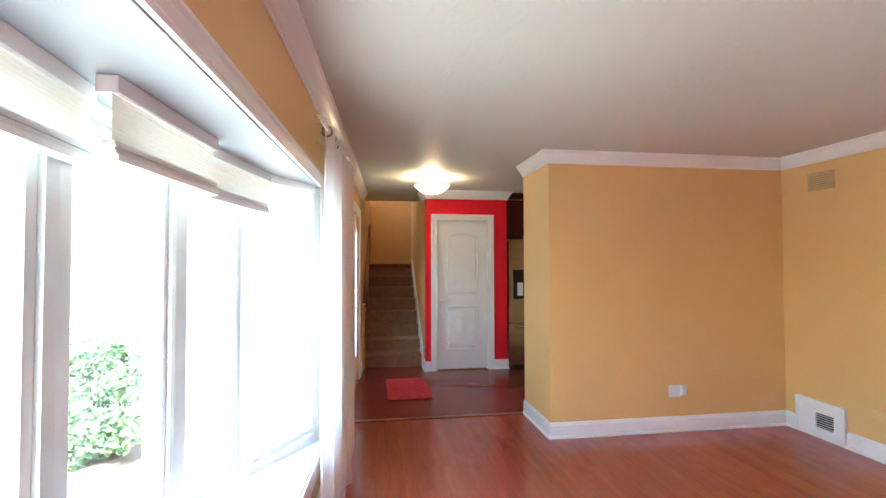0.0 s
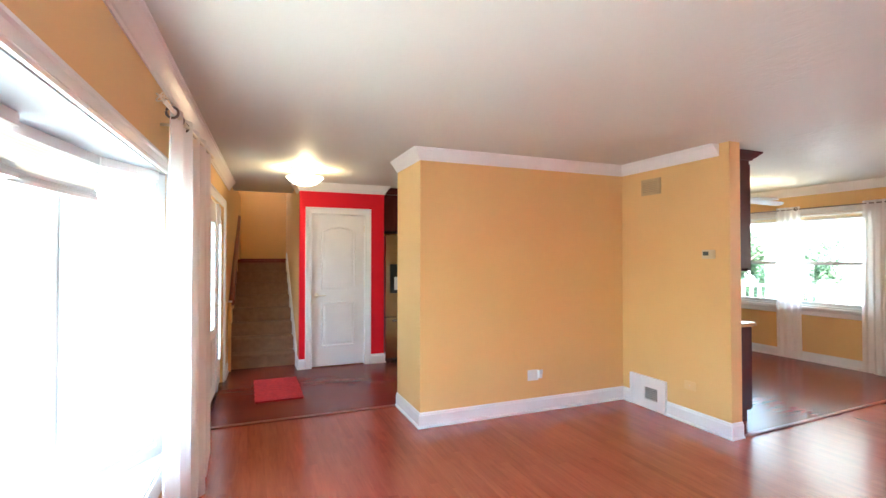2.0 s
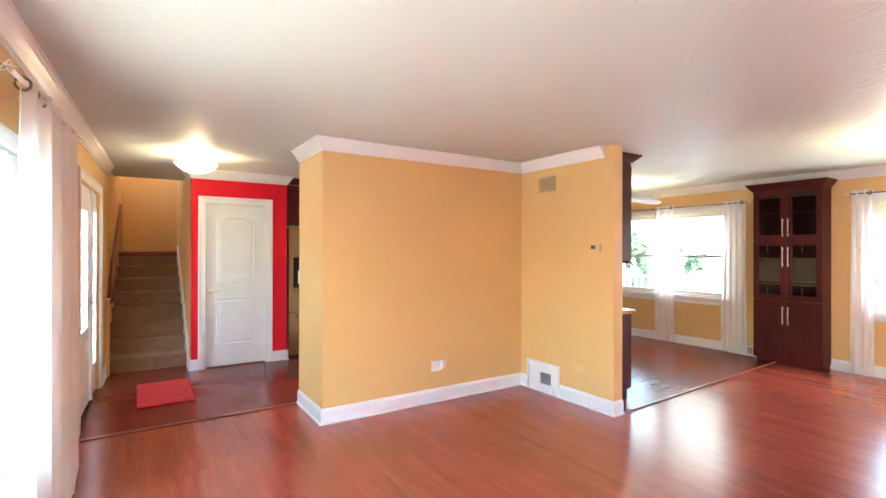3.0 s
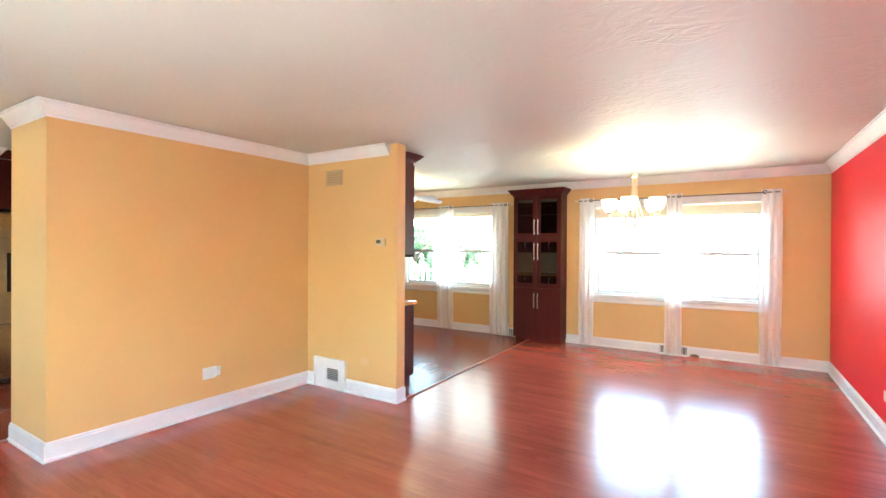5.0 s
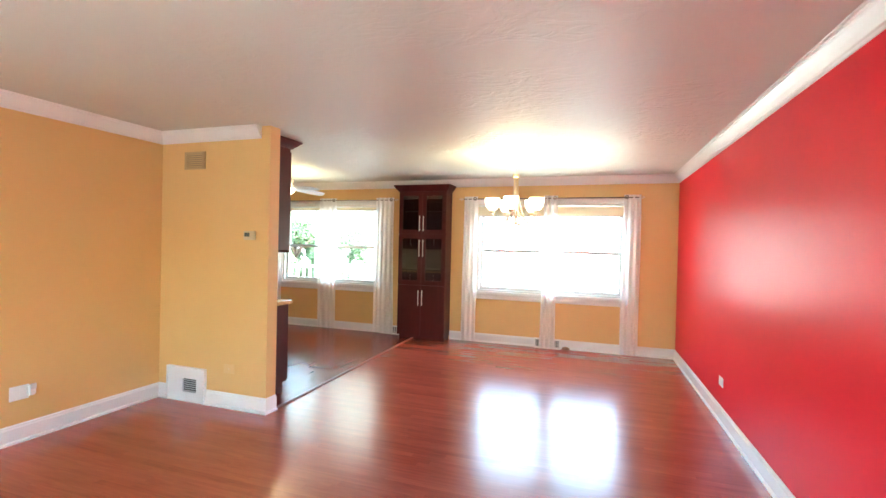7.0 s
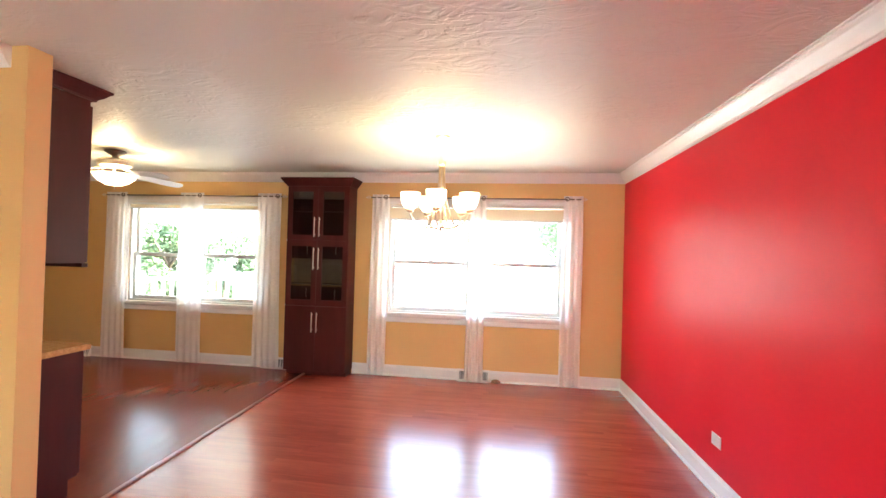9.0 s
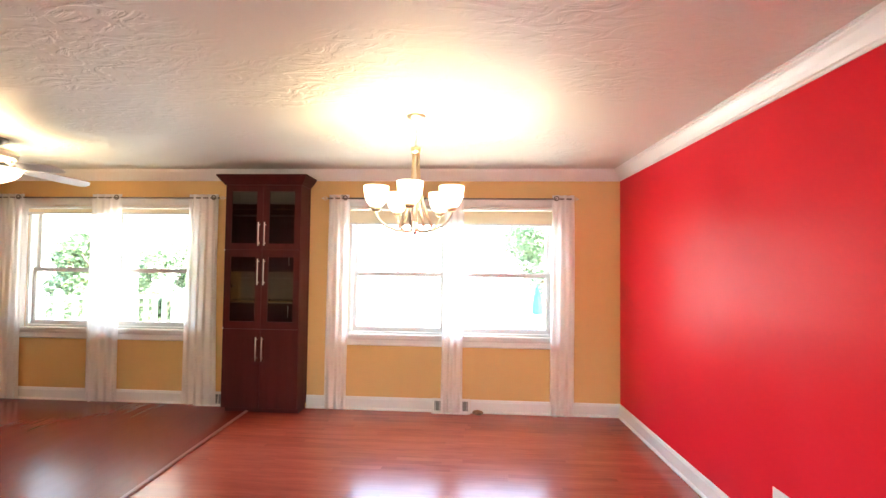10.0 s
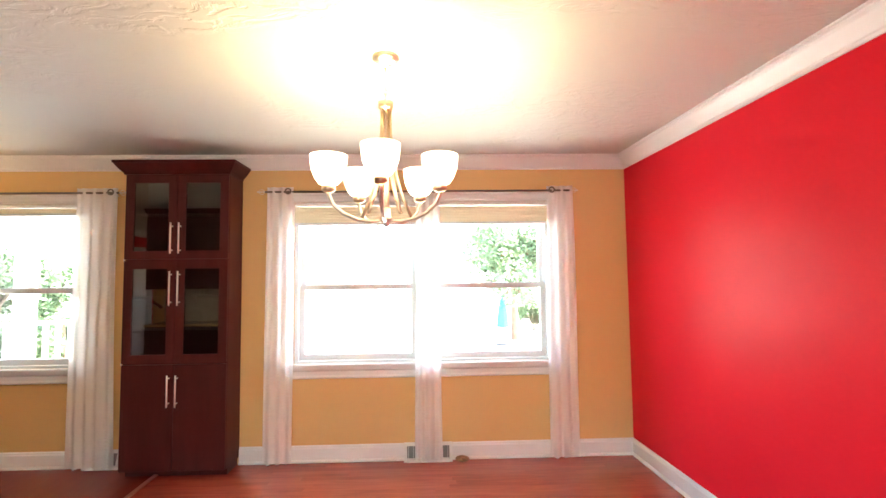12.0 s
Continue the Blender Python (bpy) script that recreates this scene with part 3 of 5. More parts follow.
def curtain(parent, line, z0, z1, folds, depth, label, spread=1.25, seed=1, puddle=0.0):
    """A pleated sheer panel that hangs under a plan line, a little wider at its foot."""
    rnd = random.Random(seed)
    (xa, ya), (xb, yb) = line
    L = math.hypot(xb - xa, yb - ya)
    d = Vector(((xb - xa) / L, (yb - ya) / L))
    n = Vector((-d.y, d.x))
    cols, rows = folds * 8, 26
    ph = [rnd.uniform(-0.5, 0.5) for _ in range(folds + 1)]
    amp = [rnd.uniform(0.65, 1.15) for _ in range(folds + 1)]
    bm, grid = bmesh.new(), []
    for j in range(rows + 1):
        v = j / rows
        z = z1 + (z0 - z1) * v
        row = []
        for i in range(cols + 1):
            u = i / cols
            k = u * folds
            q = int(min(k, folds - 1))
            a = amp[q] * (1 - (k - q)) + amp[q + 1] * (k - q)
            p = ph[q] * (1 - (k - q)) + ph[q + 1] * (k - q)
            wide = 1 + (spread - 1) * v + 0.03 * math.sin(v * 5 + seed)
            s = (u - 0.5) * L * wide + L / 2 + 0.012 * math.sin(v * 3.1 + seed * 2) * v
            o = depth * (0.75 + 0.35 * v) * a * math.sin(2 * math.pi * k + p * v * 2.2)
            if puddle and v > 0.93:
                o += puddle * (v - 0.93) / 0.07 * (0.6 + 0.6 * math.sin(5 * k + seed))
            row.append(bm.verts.new((xa + d.x * s + n.x * o, ya + d.y * s + n.y * o, z + (0.006 * math.sin(7 * k) if j == rows else 0))))
        grid.append(row)
    for r, s in zip(grid, grid[1:]):
        for i in range(cols):
            bm.faces.new((r[i], r[i + 1], s[i + 1], s[i]))
    return part("cloth", bm, SHEER, parent, label, True)


def grommet(parent, c, axis, r=0.021):
    bm = bmesh.new()
    c = Vector(c)
    ring = []
    for i in range(17):
        a = 2 * math.pi * i / 16
        o = Vector((0, math.cos(a), math.sin(a))) if axis == "x" else Vector((math.cos(a), 0, math.sin(a)))
        ring.append(c + o * r)
    tube(bm, ring, 0.006, 6)
    part("grommet", bm, DARKNICKEL, parent, "dark nickel grommet", True)


def curtain_rod(y0, y1, x, z, stand, group):
    t = thing("curtain_rod", x, (y0 + y1) / 2, z, "thin satin nickel curtain rod with cage finials", "curtain rod", group)
    part("rod", tube(bmesh.new(), [(x, y0, z), (x, y1, z)], 0.008, 10), DARKNICKEL, t, "", True)
    for y, s in ((y0, -1), (y1, 1)):
        bm = bmesh.new()
        for k in range(4):
            a = k * math.pi / 2 + 0.4
            tube(bm, [(x + 0.020 * math.sin(math.pi * i / 6) * math.cos(a), y + s * 0.055 * i / 6, z + 0.020 * math.sin(math.pi * i / 6) * math.sin(a)) for i in range(7)], 0.0025, 5)
        bm2 = lathe(bm, [(0.002, -0.006), (0.007, 0), (0.002, 0.006)], x, y + s * 0.06, z, 8)
        part("finial", bm2, NICKEL, t, "open wire cage finial", True)
    for y in (y0 + 0.06, y1 - 0.06):
        bm = tube(bmesh.new(), [(x, y, z - 0.008), (x + stand * 0.5, y, z - 0.010), (x + stand, y, z - 0.010)], 0.006, 8)
        part("bracket", bm, NICKEL, t, "", True)
    return t


for y0, y1, spans, g in ((-0.165, 2.285, ((-0.185, 0.03), (0.90, 1.09), (2.06, 2.27)), "curtains of the dining windows"), (3.42, 5.87, ((3.43, 3.745), (4.475, 4.80), (5.56, 5.86)), "curtains of the kitchen windows")):
    curtain_rod(y0, y1, XF - 0.085, 2.135, 0.085, "back wall curtain rods")
    for i, (a, b) in enumerate(spans):
        t = thing("sheer_curtain", XF - 0.085, (a + b) / 2, 0.02, "white sheer floor-length grommet curtain, gathered narrow", "curtain", g)
        curtain(t, ((XF - 0.085, a), (XF - 0.085, b)), 0.02, 2.172, 3 if b - a < 0.25 else 4, 0.016, "", 1.10, int(10 * y0) + i * 3 + 7)
        for y in ((b - 0.035,) if g.endswith("dining windows") and i == 0 else (a + 0.035,)):
            grommet(t, (XF - 0.120, y, 2.135), "x")


# ---- bow window ----
BOW = [(1.395, 0.16), (1.240, 0.50), (1.155, 0.98), (1.137, 1.50), (1.156, 2.243), (1.234, 2.70), (1.392, 3.04)]
OUT = [(XL - 0.001, 0.02), (1.13, 0.42), (1.065, 0.95), (1.055, 1.50), (1.00, 2.235), (1.125, 2.72), (XL - 0.001, 3.14)]


def bow_window():
    win = thing("window_bow", 1.1, 1.6, BZ0, "white five-sided bow window with casements", "window")
    win["kind"] = "structure"
    z0, z1 = BZ0 + 0.008, BZ1 - 0.008
    for i, (a, b) in enumerate(zip(OUT, OUT[1:])):
        A, B = Vector(a), Vector(b)
        d = (B - A).normalized()
        n = Vector((-d.y, d.x))          # outwards
        L = (B - A).length
        P = lambda s, o, z: (A.x + d.x * s + n.x * o, A.y + d.y * s + n.y * o, z)

        def bar(bm, s0, s1, o0, o1, za, zb):
            v = [bm.verts.new(P(s, o, z)) for z in (za, zb) for s, o in ((s0, o0), (s1, o0), (s1, o1), (s0, o1))]
            for f in ((3, 2, 1, 0), (4, 5, 6, 7), (0, 1, 5, 4), (1, 2, 6, 5), (2, 3, 7, 6), (3, 0, 4, 7)):
                bm.faces.new([v[k] for k in f])
        bm = bmesh.new()
        bar(bm, 0.0, 0.045, 0, 0.09, z0, z1)
        bar(bm, L - 0.045, L, 0, 0.09, z0, z1)
        bar(bm, 0.045, L - 0.045, 0, 0.09, z0, z0 + 0.05)
        bar(bm, 0.045, L - 0.045, 0, 0.09, z1 - 0.05, z1)
        f = part("window_frame", bm, VINYL, win)
        bm = bmesh.new()
        p, q, o0, o1 = 0.048, L - 0.048, 0.015, 0.06
        bar(bm, p, p + 0.035, o0, o1, z0 + 0.053, z1 - 0.053)
        bar(bm, q - 0.035, q, o0, o1, z0 + 0.053, z1 - 0.053)
        bar(bm, p + 0.035, q - 0.035, o0, o1, z0 + 0.053, z0 + 0.10)
        bar(bm, p + 0.035, q - 0.035, o0, o1, z1 - 0.10, z1 - 0.053)
        part("sash", bm, VINYL, f)
        bm = bmesh.new()
        bar(bm, p + 0.035, q - 0.035, 0.03, 0.035, z0 + 0.10, z1 - 0.10)
        pane = part("pane", bm, GLASS, f)
        pane.visible_shadow = False
        if i in (3, 4):
            bm = bmesh.new()
            c = Vector(P(L - 0.12, -0.005, z0 + 0.05))
            tube(bm, [c, c + Vector((0.03, -0.03, 0.015)), c + Vector((0.035, -0.07, 0.05)), c + Vector((0.035, -0.075, 0.075))], 0.006, 8)
            part("crank_handle", bm, WHITEPL, f, "small white window crank", True)
    front(win)
    for name, za, zb, lab in (("window_seat_board", BZ0 - 0.040, BZ0 + 0.006, "deep white window seat board"), ("window_soffit", BZ1 - 0.006, BZ1 + 0.04, "white bow window soffit, coloured blue-grey as if in shade")):
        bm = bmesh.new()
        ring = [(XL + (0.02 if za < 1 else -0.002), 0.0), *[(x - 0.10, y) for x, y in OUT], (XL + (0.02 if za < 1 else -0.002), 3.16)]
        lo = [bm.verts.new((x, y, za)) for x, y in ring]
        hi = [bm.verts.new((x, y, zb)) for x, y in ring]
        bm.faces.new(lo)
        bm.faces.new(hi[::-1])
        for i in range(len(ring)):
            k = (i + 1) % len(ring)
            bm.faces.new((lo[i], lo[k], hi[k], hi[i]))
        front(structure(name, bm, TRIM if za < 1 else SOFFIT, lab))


bow_window()
front(structure("window_sill", soften(boxes((XL + 0.021, -0.06, BZ0 - 0.05, XL + 0.035, 3.24, BZ0 - 0.001)), 0.003), TRIM, "white seat edge"))
front(casing("window_casing", "x", XL, 1, 0.0, 3.15, BZ0 + 0.001, BZ1 - 0.001, "wide white moulded casing of the bow window", 0.075))
front(structure("window_apron", soften(boxes((XL, -0.08, BZ0 - 0.14, XL + 0.02, 3.24, BZ0 - 0.051)), 0.004), TRIM, "white apron board"))


def bow_shade(a, b, z0, z1, label, cloth=None):
    A, B = Vector(a), Vector(b)
    d = (B - A).normalized()
    n = Vector((d.y, -d.x))              # into the room
    L = (B - A).length
    t = thing("cellular_shade", A.x, A.y, z0, label, "window shade", "pleated window shades")

    def slab(bm, s0, s1, o0, o1, za, zb):
        v = [bm.verts.new((A.x + d.x * s + n.x * o, A.y + d.y * s + n.y * o, z)) for z in (za, zb) for s, o in ((s0, o0), (s1, o0), (s1, o1), (s0, o1))]
        for f in ((3, 2, 1, 0), (4, 5, 6, 7), (0, 1, 5, 4), (1, 2, 6, 5), (2, 3, 7, 6), (3, 0, 4, 7)):
            bm.faces.new([v[k] for k in f])
        return bm
    part("head_rail", slab(bmesh.new(), 0.005, L - 0.005, -0.05, 0.0, z1 - 0.04, z1), WHITEPL, t, "white head rail")
    k = int((z1 - z0 - 0.09) / 0.010)
    bm, prev = bmesh.new(), None
    for i in range(2 * k + 1):
        z = z1 - 0.041 - (z1 - z0 - 0.09) * i / (2 * k)
        o = -0.0145 if i % 2 else -0.0155
        row = [bm.verts.new((A.x + d.x * s + n.x * o, A.y + d.y * s + n.y * o, z)) for s in (0.008, L - 0.008)]
        if prev:
            bm.faces.new((prev[0], prev[1], row[1], row[0]))
        prev = row
    part("pleats", bm, cloth or SHADE_BOW, t)
    bm = bmesh.new()
    for q in range(4):
        slab(bm, 0.008, L - 0.008, -0.036 + 0.002 * (q % 2), -0.004 - 0.003 * (q % 2), z0 + 0.0165 + 0.008 * q, z0 + 0.0235 + 0.008 * q)
    part("folded_pleats", bm, VINYL, t, "stacked pleats above the rail")
    part("bottom_rail", slab(bmesh.new(), 0.006, L - 0.006, -0.038, 0.002, z0, z0 + 0.016), WHITEPL, t, "white bottom rail")
    front(t)


for a, b in ((BOW[0], BOW[1]), (BOW[5], BOW[6])):
    bow_shade(a, b, 0.50, BZ1 - 0.008, "lowered thin white pleated shade at the end of the bow window", SHADE_THIN)
for a, b in ((BOW[1], (1.160, 0.975)), ((1.160, 0.985), (1.100, 1.56)), ((1.199, 1.455), (1.215, 2.053)), ((1.160, 2.10), BOW[5])):
    bow_shade(a, b, 1.703, BZ1 - 0.008, "raised cream pleated shade at the bow window")

rod = thing("curtain_rod", XL + 0.09, 3.2, 2.15, "short satin nickel curtain rod with a cage finial", "curtain rod")
part("rod", tube(bmesh.new(), [(XL + 0.09, 2.60, 2.15), (XL + 0.15, 3.85, 2.15)], 0.010, 10), NICKEL, rod, "", True)
bm = bmesh.new()
for k in range(5):
    a = k * math.pi * 0.4
    tube(bm, [(XL + 0.09 + 0.026 * math.sin(math.pi * i / 6) * math.cos(a), 2.60 - 0.065 * i / 6, 2.15 + 0.026 * math.sin(math.pi * i / 6) * math.sin(a)) for i in range(7)], 0.003, 5)
part("finial", bm, NICKEL, rod, "open wire cage finial", True)
for y in (3.0, 3.78):
    part("bracket", tube(bmesh.new(), [(XL, y, 2.14), (XL + 0.12, y, 2.14)], 0.007, 8), NICKEL, rod, "", True)
front(rod)
side = thing("sheer_curtain", XL + 0.09, 3.3, 0.0, "white sheer floor-length curtain trailing on the floor", "curtain")
curtain(side, ((XL + 0.09, 2.75), (XL + 0.135, 3.78)), 0.004, 2.19, 5, 0.032, "", 1.06, 5, 0.05)
for y in (2.79, 2.93, 3.07):
    grommet(side, (XL + 0.09, y, 2.15), "y", 0.026)
front(side)


# ---- stairs ----
def stairs():
    t = thing("staircase", 1.9, 6.97, 0, "beige carpeted straight stairs with white skirt boards", "stairs")
    t["kind"] = "structure"
    for i in range(8):
        y = 6.97 + 0.255 * i
        z = 0.175 * (i + 1)
        deep = 0.255 + 0.03 if i < 7 else 0.9
        bm = boxes((1.495, y - 0.0, z - 0.176 if i else 0.0, 2.323, y + (0.255 if i < 7 else 0.9), z - 0.034))
        part("riser", bm, CARPET, t)
        bm = soften(boxes((1.495, y - 0.03, z - 0.035, 2.323, y + deep - 0.031, z)), 0.012, 3)
        part("tread", bm, CARPET if i < 7 else RAILWOOD, t)
    for x in (1.473, 2.3245):
        bm = bmesh.new()
        a = [(6.93, 0.0), (6.93, 0.26), (8.75, 1.53), (8.75, 1.35), (7.2, 0.0)]
        lo = [bm.verts.new((x, y, z)) for y, z in a]
        hi = [bm.verts.new((x + 0.019, y, z)) for y, z in a]
        bm.faces.new(lo)
        bm.faces.new(hi[::-1])
        for i in range(5):
            bm.faces.new((lo[i], lo[(i + 1) % 5], hi[(i + 1) % 5], hi[i]))
        part("skirt_board", bm, TRIM, t, "white skirt board")
    part("landing_nosing", soften(boxes((1.495, 8.72, 1.401, 2.343, 8.76, 1.42)), 0.006, 2), RAILWOOD, t, "red-brown wooden landing edge")


stairs()
structure("landing_baseboard", boxes((1.60, 9.03, 1.401, 2.344, 9.049, 1.43)), RAILWOOD, "dark wooden base strip")
rail = thing("handrail", 1.55, 6.95, 0.88, "red-brown varnished wooden stair handrail", "handrail")
bm = bmesh.new()
tube(bm, [(1.535, 6.90, 0.86), (1.535, 6.95, 0.90), (1.575, 8.80, 2.12)], 0.036, 10)
part("rail", bm, RAILWOOD, rail, "", True)
for y in (7.1, 7.9, 8.6):
    z = 0.90 + 0.6865 * (y - 6.95)
    part("bracket", tube(bmesh.new(), [(1.50, y, z - 0.08), (1.55, y, z - 0.07), (1.55, y, z - 0.028)], 0.008, 8), NICKEL, rail, "", True)
structure("knee_wall", boxes((1.494, 6.86, 0, 1.53, 6.96, 0.88)), WALL, "low golden wall stub by the stairs")
structure("knee_cap", soften(boxes((1.494, 6.85, 0.881, 1.54, 6.965, 0.90)), 0.004), TRIM, "white cap")

rug = thing("rug", 2.03, 5.77, 0.011, "small plain red rectangular rug on the dark hall floor", "rug")
bm = bmesh.new()
n1, n2 = 40, 26
g = [[bm.verts.new((1.795 + 0.475 * j / n2 + 0.004 * math.sin(i * 0.9), 5.32 + 0.895 * i / n1 + 0.004 * math.sin(j * 1.3), 0.020 + 0.003 * noise.noise((i * 0.4, j * 0.4, 0)))) for j in range(n2 + 1)] for i in range(n1 + 1)]
for r, s in zip(g, g[1:]):
    for j in range(n2):
        bm.faces.new((r[j], r[j + 1], s[j + 1], s[j]))
part("surface", bm, RUG, rug, "", True)
part("backing", boxes((1.80, 5.325, 0.001, 2.265, 6.21, 0.016)), RUG, rug)


# ---- lamps ----
FAN_TURN = -26
BRASS = material("satin_brass", (0.82, 0.70, 0.50), 0.3, 1.0)
def ceiling_light(x, y):
    t = thing("ceiling_light", x, y, CEIL - 0.16, "lit frosted glass bowl ceiling light", "ceiling light")
    part("base", lathe(bmesh.new(), [(0.02, -0.001), (0.16, -0.001), (0.165, -0.02), (0.15, -0.035), (0.02, -0.035)], x, y, CEIL, 28), NICKEL, t, "satin nickel base", True)
    part("shade", lathe(bmesh.new(), [(0.196, -0.100), (0.200, -0.107), (0.190, -0.115), (0.168, -0.140), (0.12, -0.174), (0.060, -0.194), (0.012, -0.200)], x, y, CEIL, 36), BULB, t, "glowing frosted glass bowl", True)
    part("finial", lathe(bmesh.new(), [(0.004, -0.198), (0.014, -0.202), (0.009, -0.210), (0.013, -0.218), (0.003, -0.228)], x, y, CEIL, 12), NICKEL, t, "", True)
    lamp("ceiling_light_bulb", x, y, CEIL - 0.13, HALL_W, 0.04, WARM)


ceiling_light(2.30, 5.62)


def chandelier(x, y):
    t = thing("chandelier", x, y, 1.69, "satin nickel five-arm chandelier with lit white glass bowls", "chandelier")
    part("canopy", lathe(bmesh.new(), [(0.004, -0.002), (0.062, -0.002), (0.062, -0.010), (0.035, -0.026), (0.010, -0.034), (0.003, -0.036)], x, y, CEIL, 24), NICKEL, t, "", True)
    for i in range(9):
        z = CEIL - 0.042 - 0.0205 * i
        ring = []
        for k in range(13):
            a = 2 * math.pi * k / 12
            u, w = 0.007 * math.cos(a), 0.0145 * math.sin(a)
            ring.append((x + (u if i % 2 else 0), y + (0 if i % 2 else u), z + w))
        part("chain_link", tube(bmesh.new(), ring, 0.002, 5), NICKEL, t, "", True)
    part("collar", lathe(bmesh.new(), [(0.004, 0.025), (0.010, 0.020), (0.034, 0.015), (0.034, -0.015), (0.024, -0.020), (0.022, -0.030)], x, y, 2.215, 20), BRASS, t, "", True)
    for k in range(5):
        a = math.pi + 2 * math.pi * (k + 0.5) / 5
        c, s = math.cos(a), math.sin(a)
        part("stem_rod", tube(bmesh.new(), [(x + c * r, y + s * r, z) for r, z in ((0.018, 2.195), (0.022, 2.08), (0.030, 1.98), (0.050, 1.88), (0.078, 1.79), (0.118, 1.71))], 0.0085, 8), BRASS, t, "", True)
    part("stem", lathe(bmesh.new(), [(0.009, 2.18), (0.013, 2.05), (0.009, 1.90), (0.009, 1.74)], x, y, 0, 12), NICKEL, t, "", True)
    part("hub", lathe(bmesh.new(), [(0.004, 0.05), (0.020, 0.045), (0.022, 0.008), (0.030, 0.0), (0.030, -0.012), (0.012, -0.02), (0.016, -0.03), (0.003, -0.04)], x, y, 1.700, 20), NICKEL, t, "", True)
    for k in range(5):
        a = math.pi + 2 * math.pi * k / 5
        c, s = math.cos(a), math.sin(a)
        arm = part("arm", tube(bmesh.new(), [(x + c * r, y + s * r, z - 0.025) for r, z in ((0.02, 1.715), (0.07, 1.708), (0.13, 1.716), (0.19, 1.742), (0.232, 1.778), (0.25, 1.815), (0.252, 1.838))], 0.0085, 8), NICKEL, t, "", True)
        part("cup", lathe(bmesh.new(), [(0.010, 0.0), (0.022, 0.004), (0.030, 0.012), (0.030, 0.030), (0.018, 0.032)], x + c * 0.252, y + s * 0.252, 1.803, 18), BRASS, arm, "", True)
        part("shade", lathe(bmesh.new(), [(0.020, 0.0), (0.042, 0.006), (0.060, 0.030), (0.073, 0.065), (0.079, 0.105), (0.080, 0.130), (0.075, 0.130), (0.072, 0.105), (0.067, 0.066), (0.054, 0.033), (0.038, 0.011), (0.018, 0.008)], x + c * 0.252, y + s * 0.252, 1.835, 28), BULB, arm, "glowing white glass bowl", True)
        lamp("chandelier_bulb", x + c * 0.252, y + s * 0.252, 1.93, CHAND_W / 5, 0.025, WARM)


chandelier(7.235, 1.185)


def ceiling_fan(x, y):
    t = thing("ceiling_fan", x, y, 2.10, "brass and nickel ceiling fan with pale blades and lit bowl", "ceiling fan")
    part("canopy", lathe(bmesh.new(), [(0.01, -0.002), (0.095, -0.002), (0.10, -0.015), (0.06, -0.045), (0.035, -0.055), (0.03, -0.085)], x, y, CEIL, 24), DARKNICKEL, t, "bronze canopy", True)
    part("motor", lathe(bmesh.new(), [(0.03, 0.0), (0.10, -0.008), (0.155, -0.028), (0.165, -0.048), (0.15, -0.062), (0.16, -0.070), (0.14, -0.088), (0.02, -0.092)], x, y, CEIL - 0.080, 28), NICKEL, t, "", True)
    for k in range(5):
        a = radians(FAN_TURN + 72 * k)
        c, s = math.cos(a), math.sin(a)
        bm = bmesh.new()
        prof = [(0.20, 0.045), (0.28, 0.058), (0.48, 0.068), (0.62, 0.064), (0.665, 0.045), (0.68, 0.0)]
        edge = [(r, w) for r, w in prof] + [(r, -w) for r, w in prof[::-1][1:]]
        lo = [bm.verts.new((x + c * r - s * w, y + s * r + c * w, 2.205 - w * 0.28 - (r - 0.2) * 0.09)) for r, w in edge]
        hi = [bm.verts.new((x + c * r - s * w, y + s * r + c * w, 2.211 - w * 0.28 - (r - 0.2) * 0.09)) for r, w in edge]
        bm.faces.new(lo[::-1])
        bm.faces.new(hi)
        for i in range(len(edge)):
            q = (i + 1) % len(edge)
            bm.faces.new((lo[i], lo[q], hi[q], hi[i]))
        part("blade", bm, FANBLADE, t, "pale fan blade")
        part("blade_iron", tube(bmesh.new(), [(x + c * 0.09, y + s * 0.09, 2.265), (x + c * 0.18, y + s * 0.18, 2.245), (x + c * 0.23, y + s * 0.23, 2.203)], 0.012, 8), NICKEL, t, "", True)
    part("shade", lathe(bmesh.new(), [(0.178, 0.0), (0.188, -0.012), (0.175, -0.045), (0.13, -0.085), (0.07, -0.113), (0.005, -0.122)], x, y, 2.200, 32), BULB, t, "glowing frosted glass bowl", True)
    part("pull_chain", tube(bmesh.new(), [(x, y, 2.08), (x, y, 2.04)], 0.002, 5), NICKEL, t, "", True)
    lamp("fan_bulb", x, y, 2.165, FAN_W, 0.04, WARM)


ceiling_fan(7.70, 4.63)


# ---- cabinets ----
BARMETAL = material("bright_brushed_metal", (0.86, 0.84, 0.80), 0.45, 0.7)
def bar_handle(parent, x, y, z0, z1, d=(-1, 0, 0)):
    D = Vector(d)
    bm = tube(bmesh.new(), [Vector((x, y, z0)) + D * 0.032, Vector((x, y, z1)) + D * 0.032], 0.006, 10)
    for z in (z0 + 0.025, z1 - 0.025):
        tube(bm, [Vector((x, y, z)), Vector((x, y, z)) + D * 0.030], 0.0045, 8)
    part("handle", bm, BARMETAL, parent, "brushed steel bar handle", True)


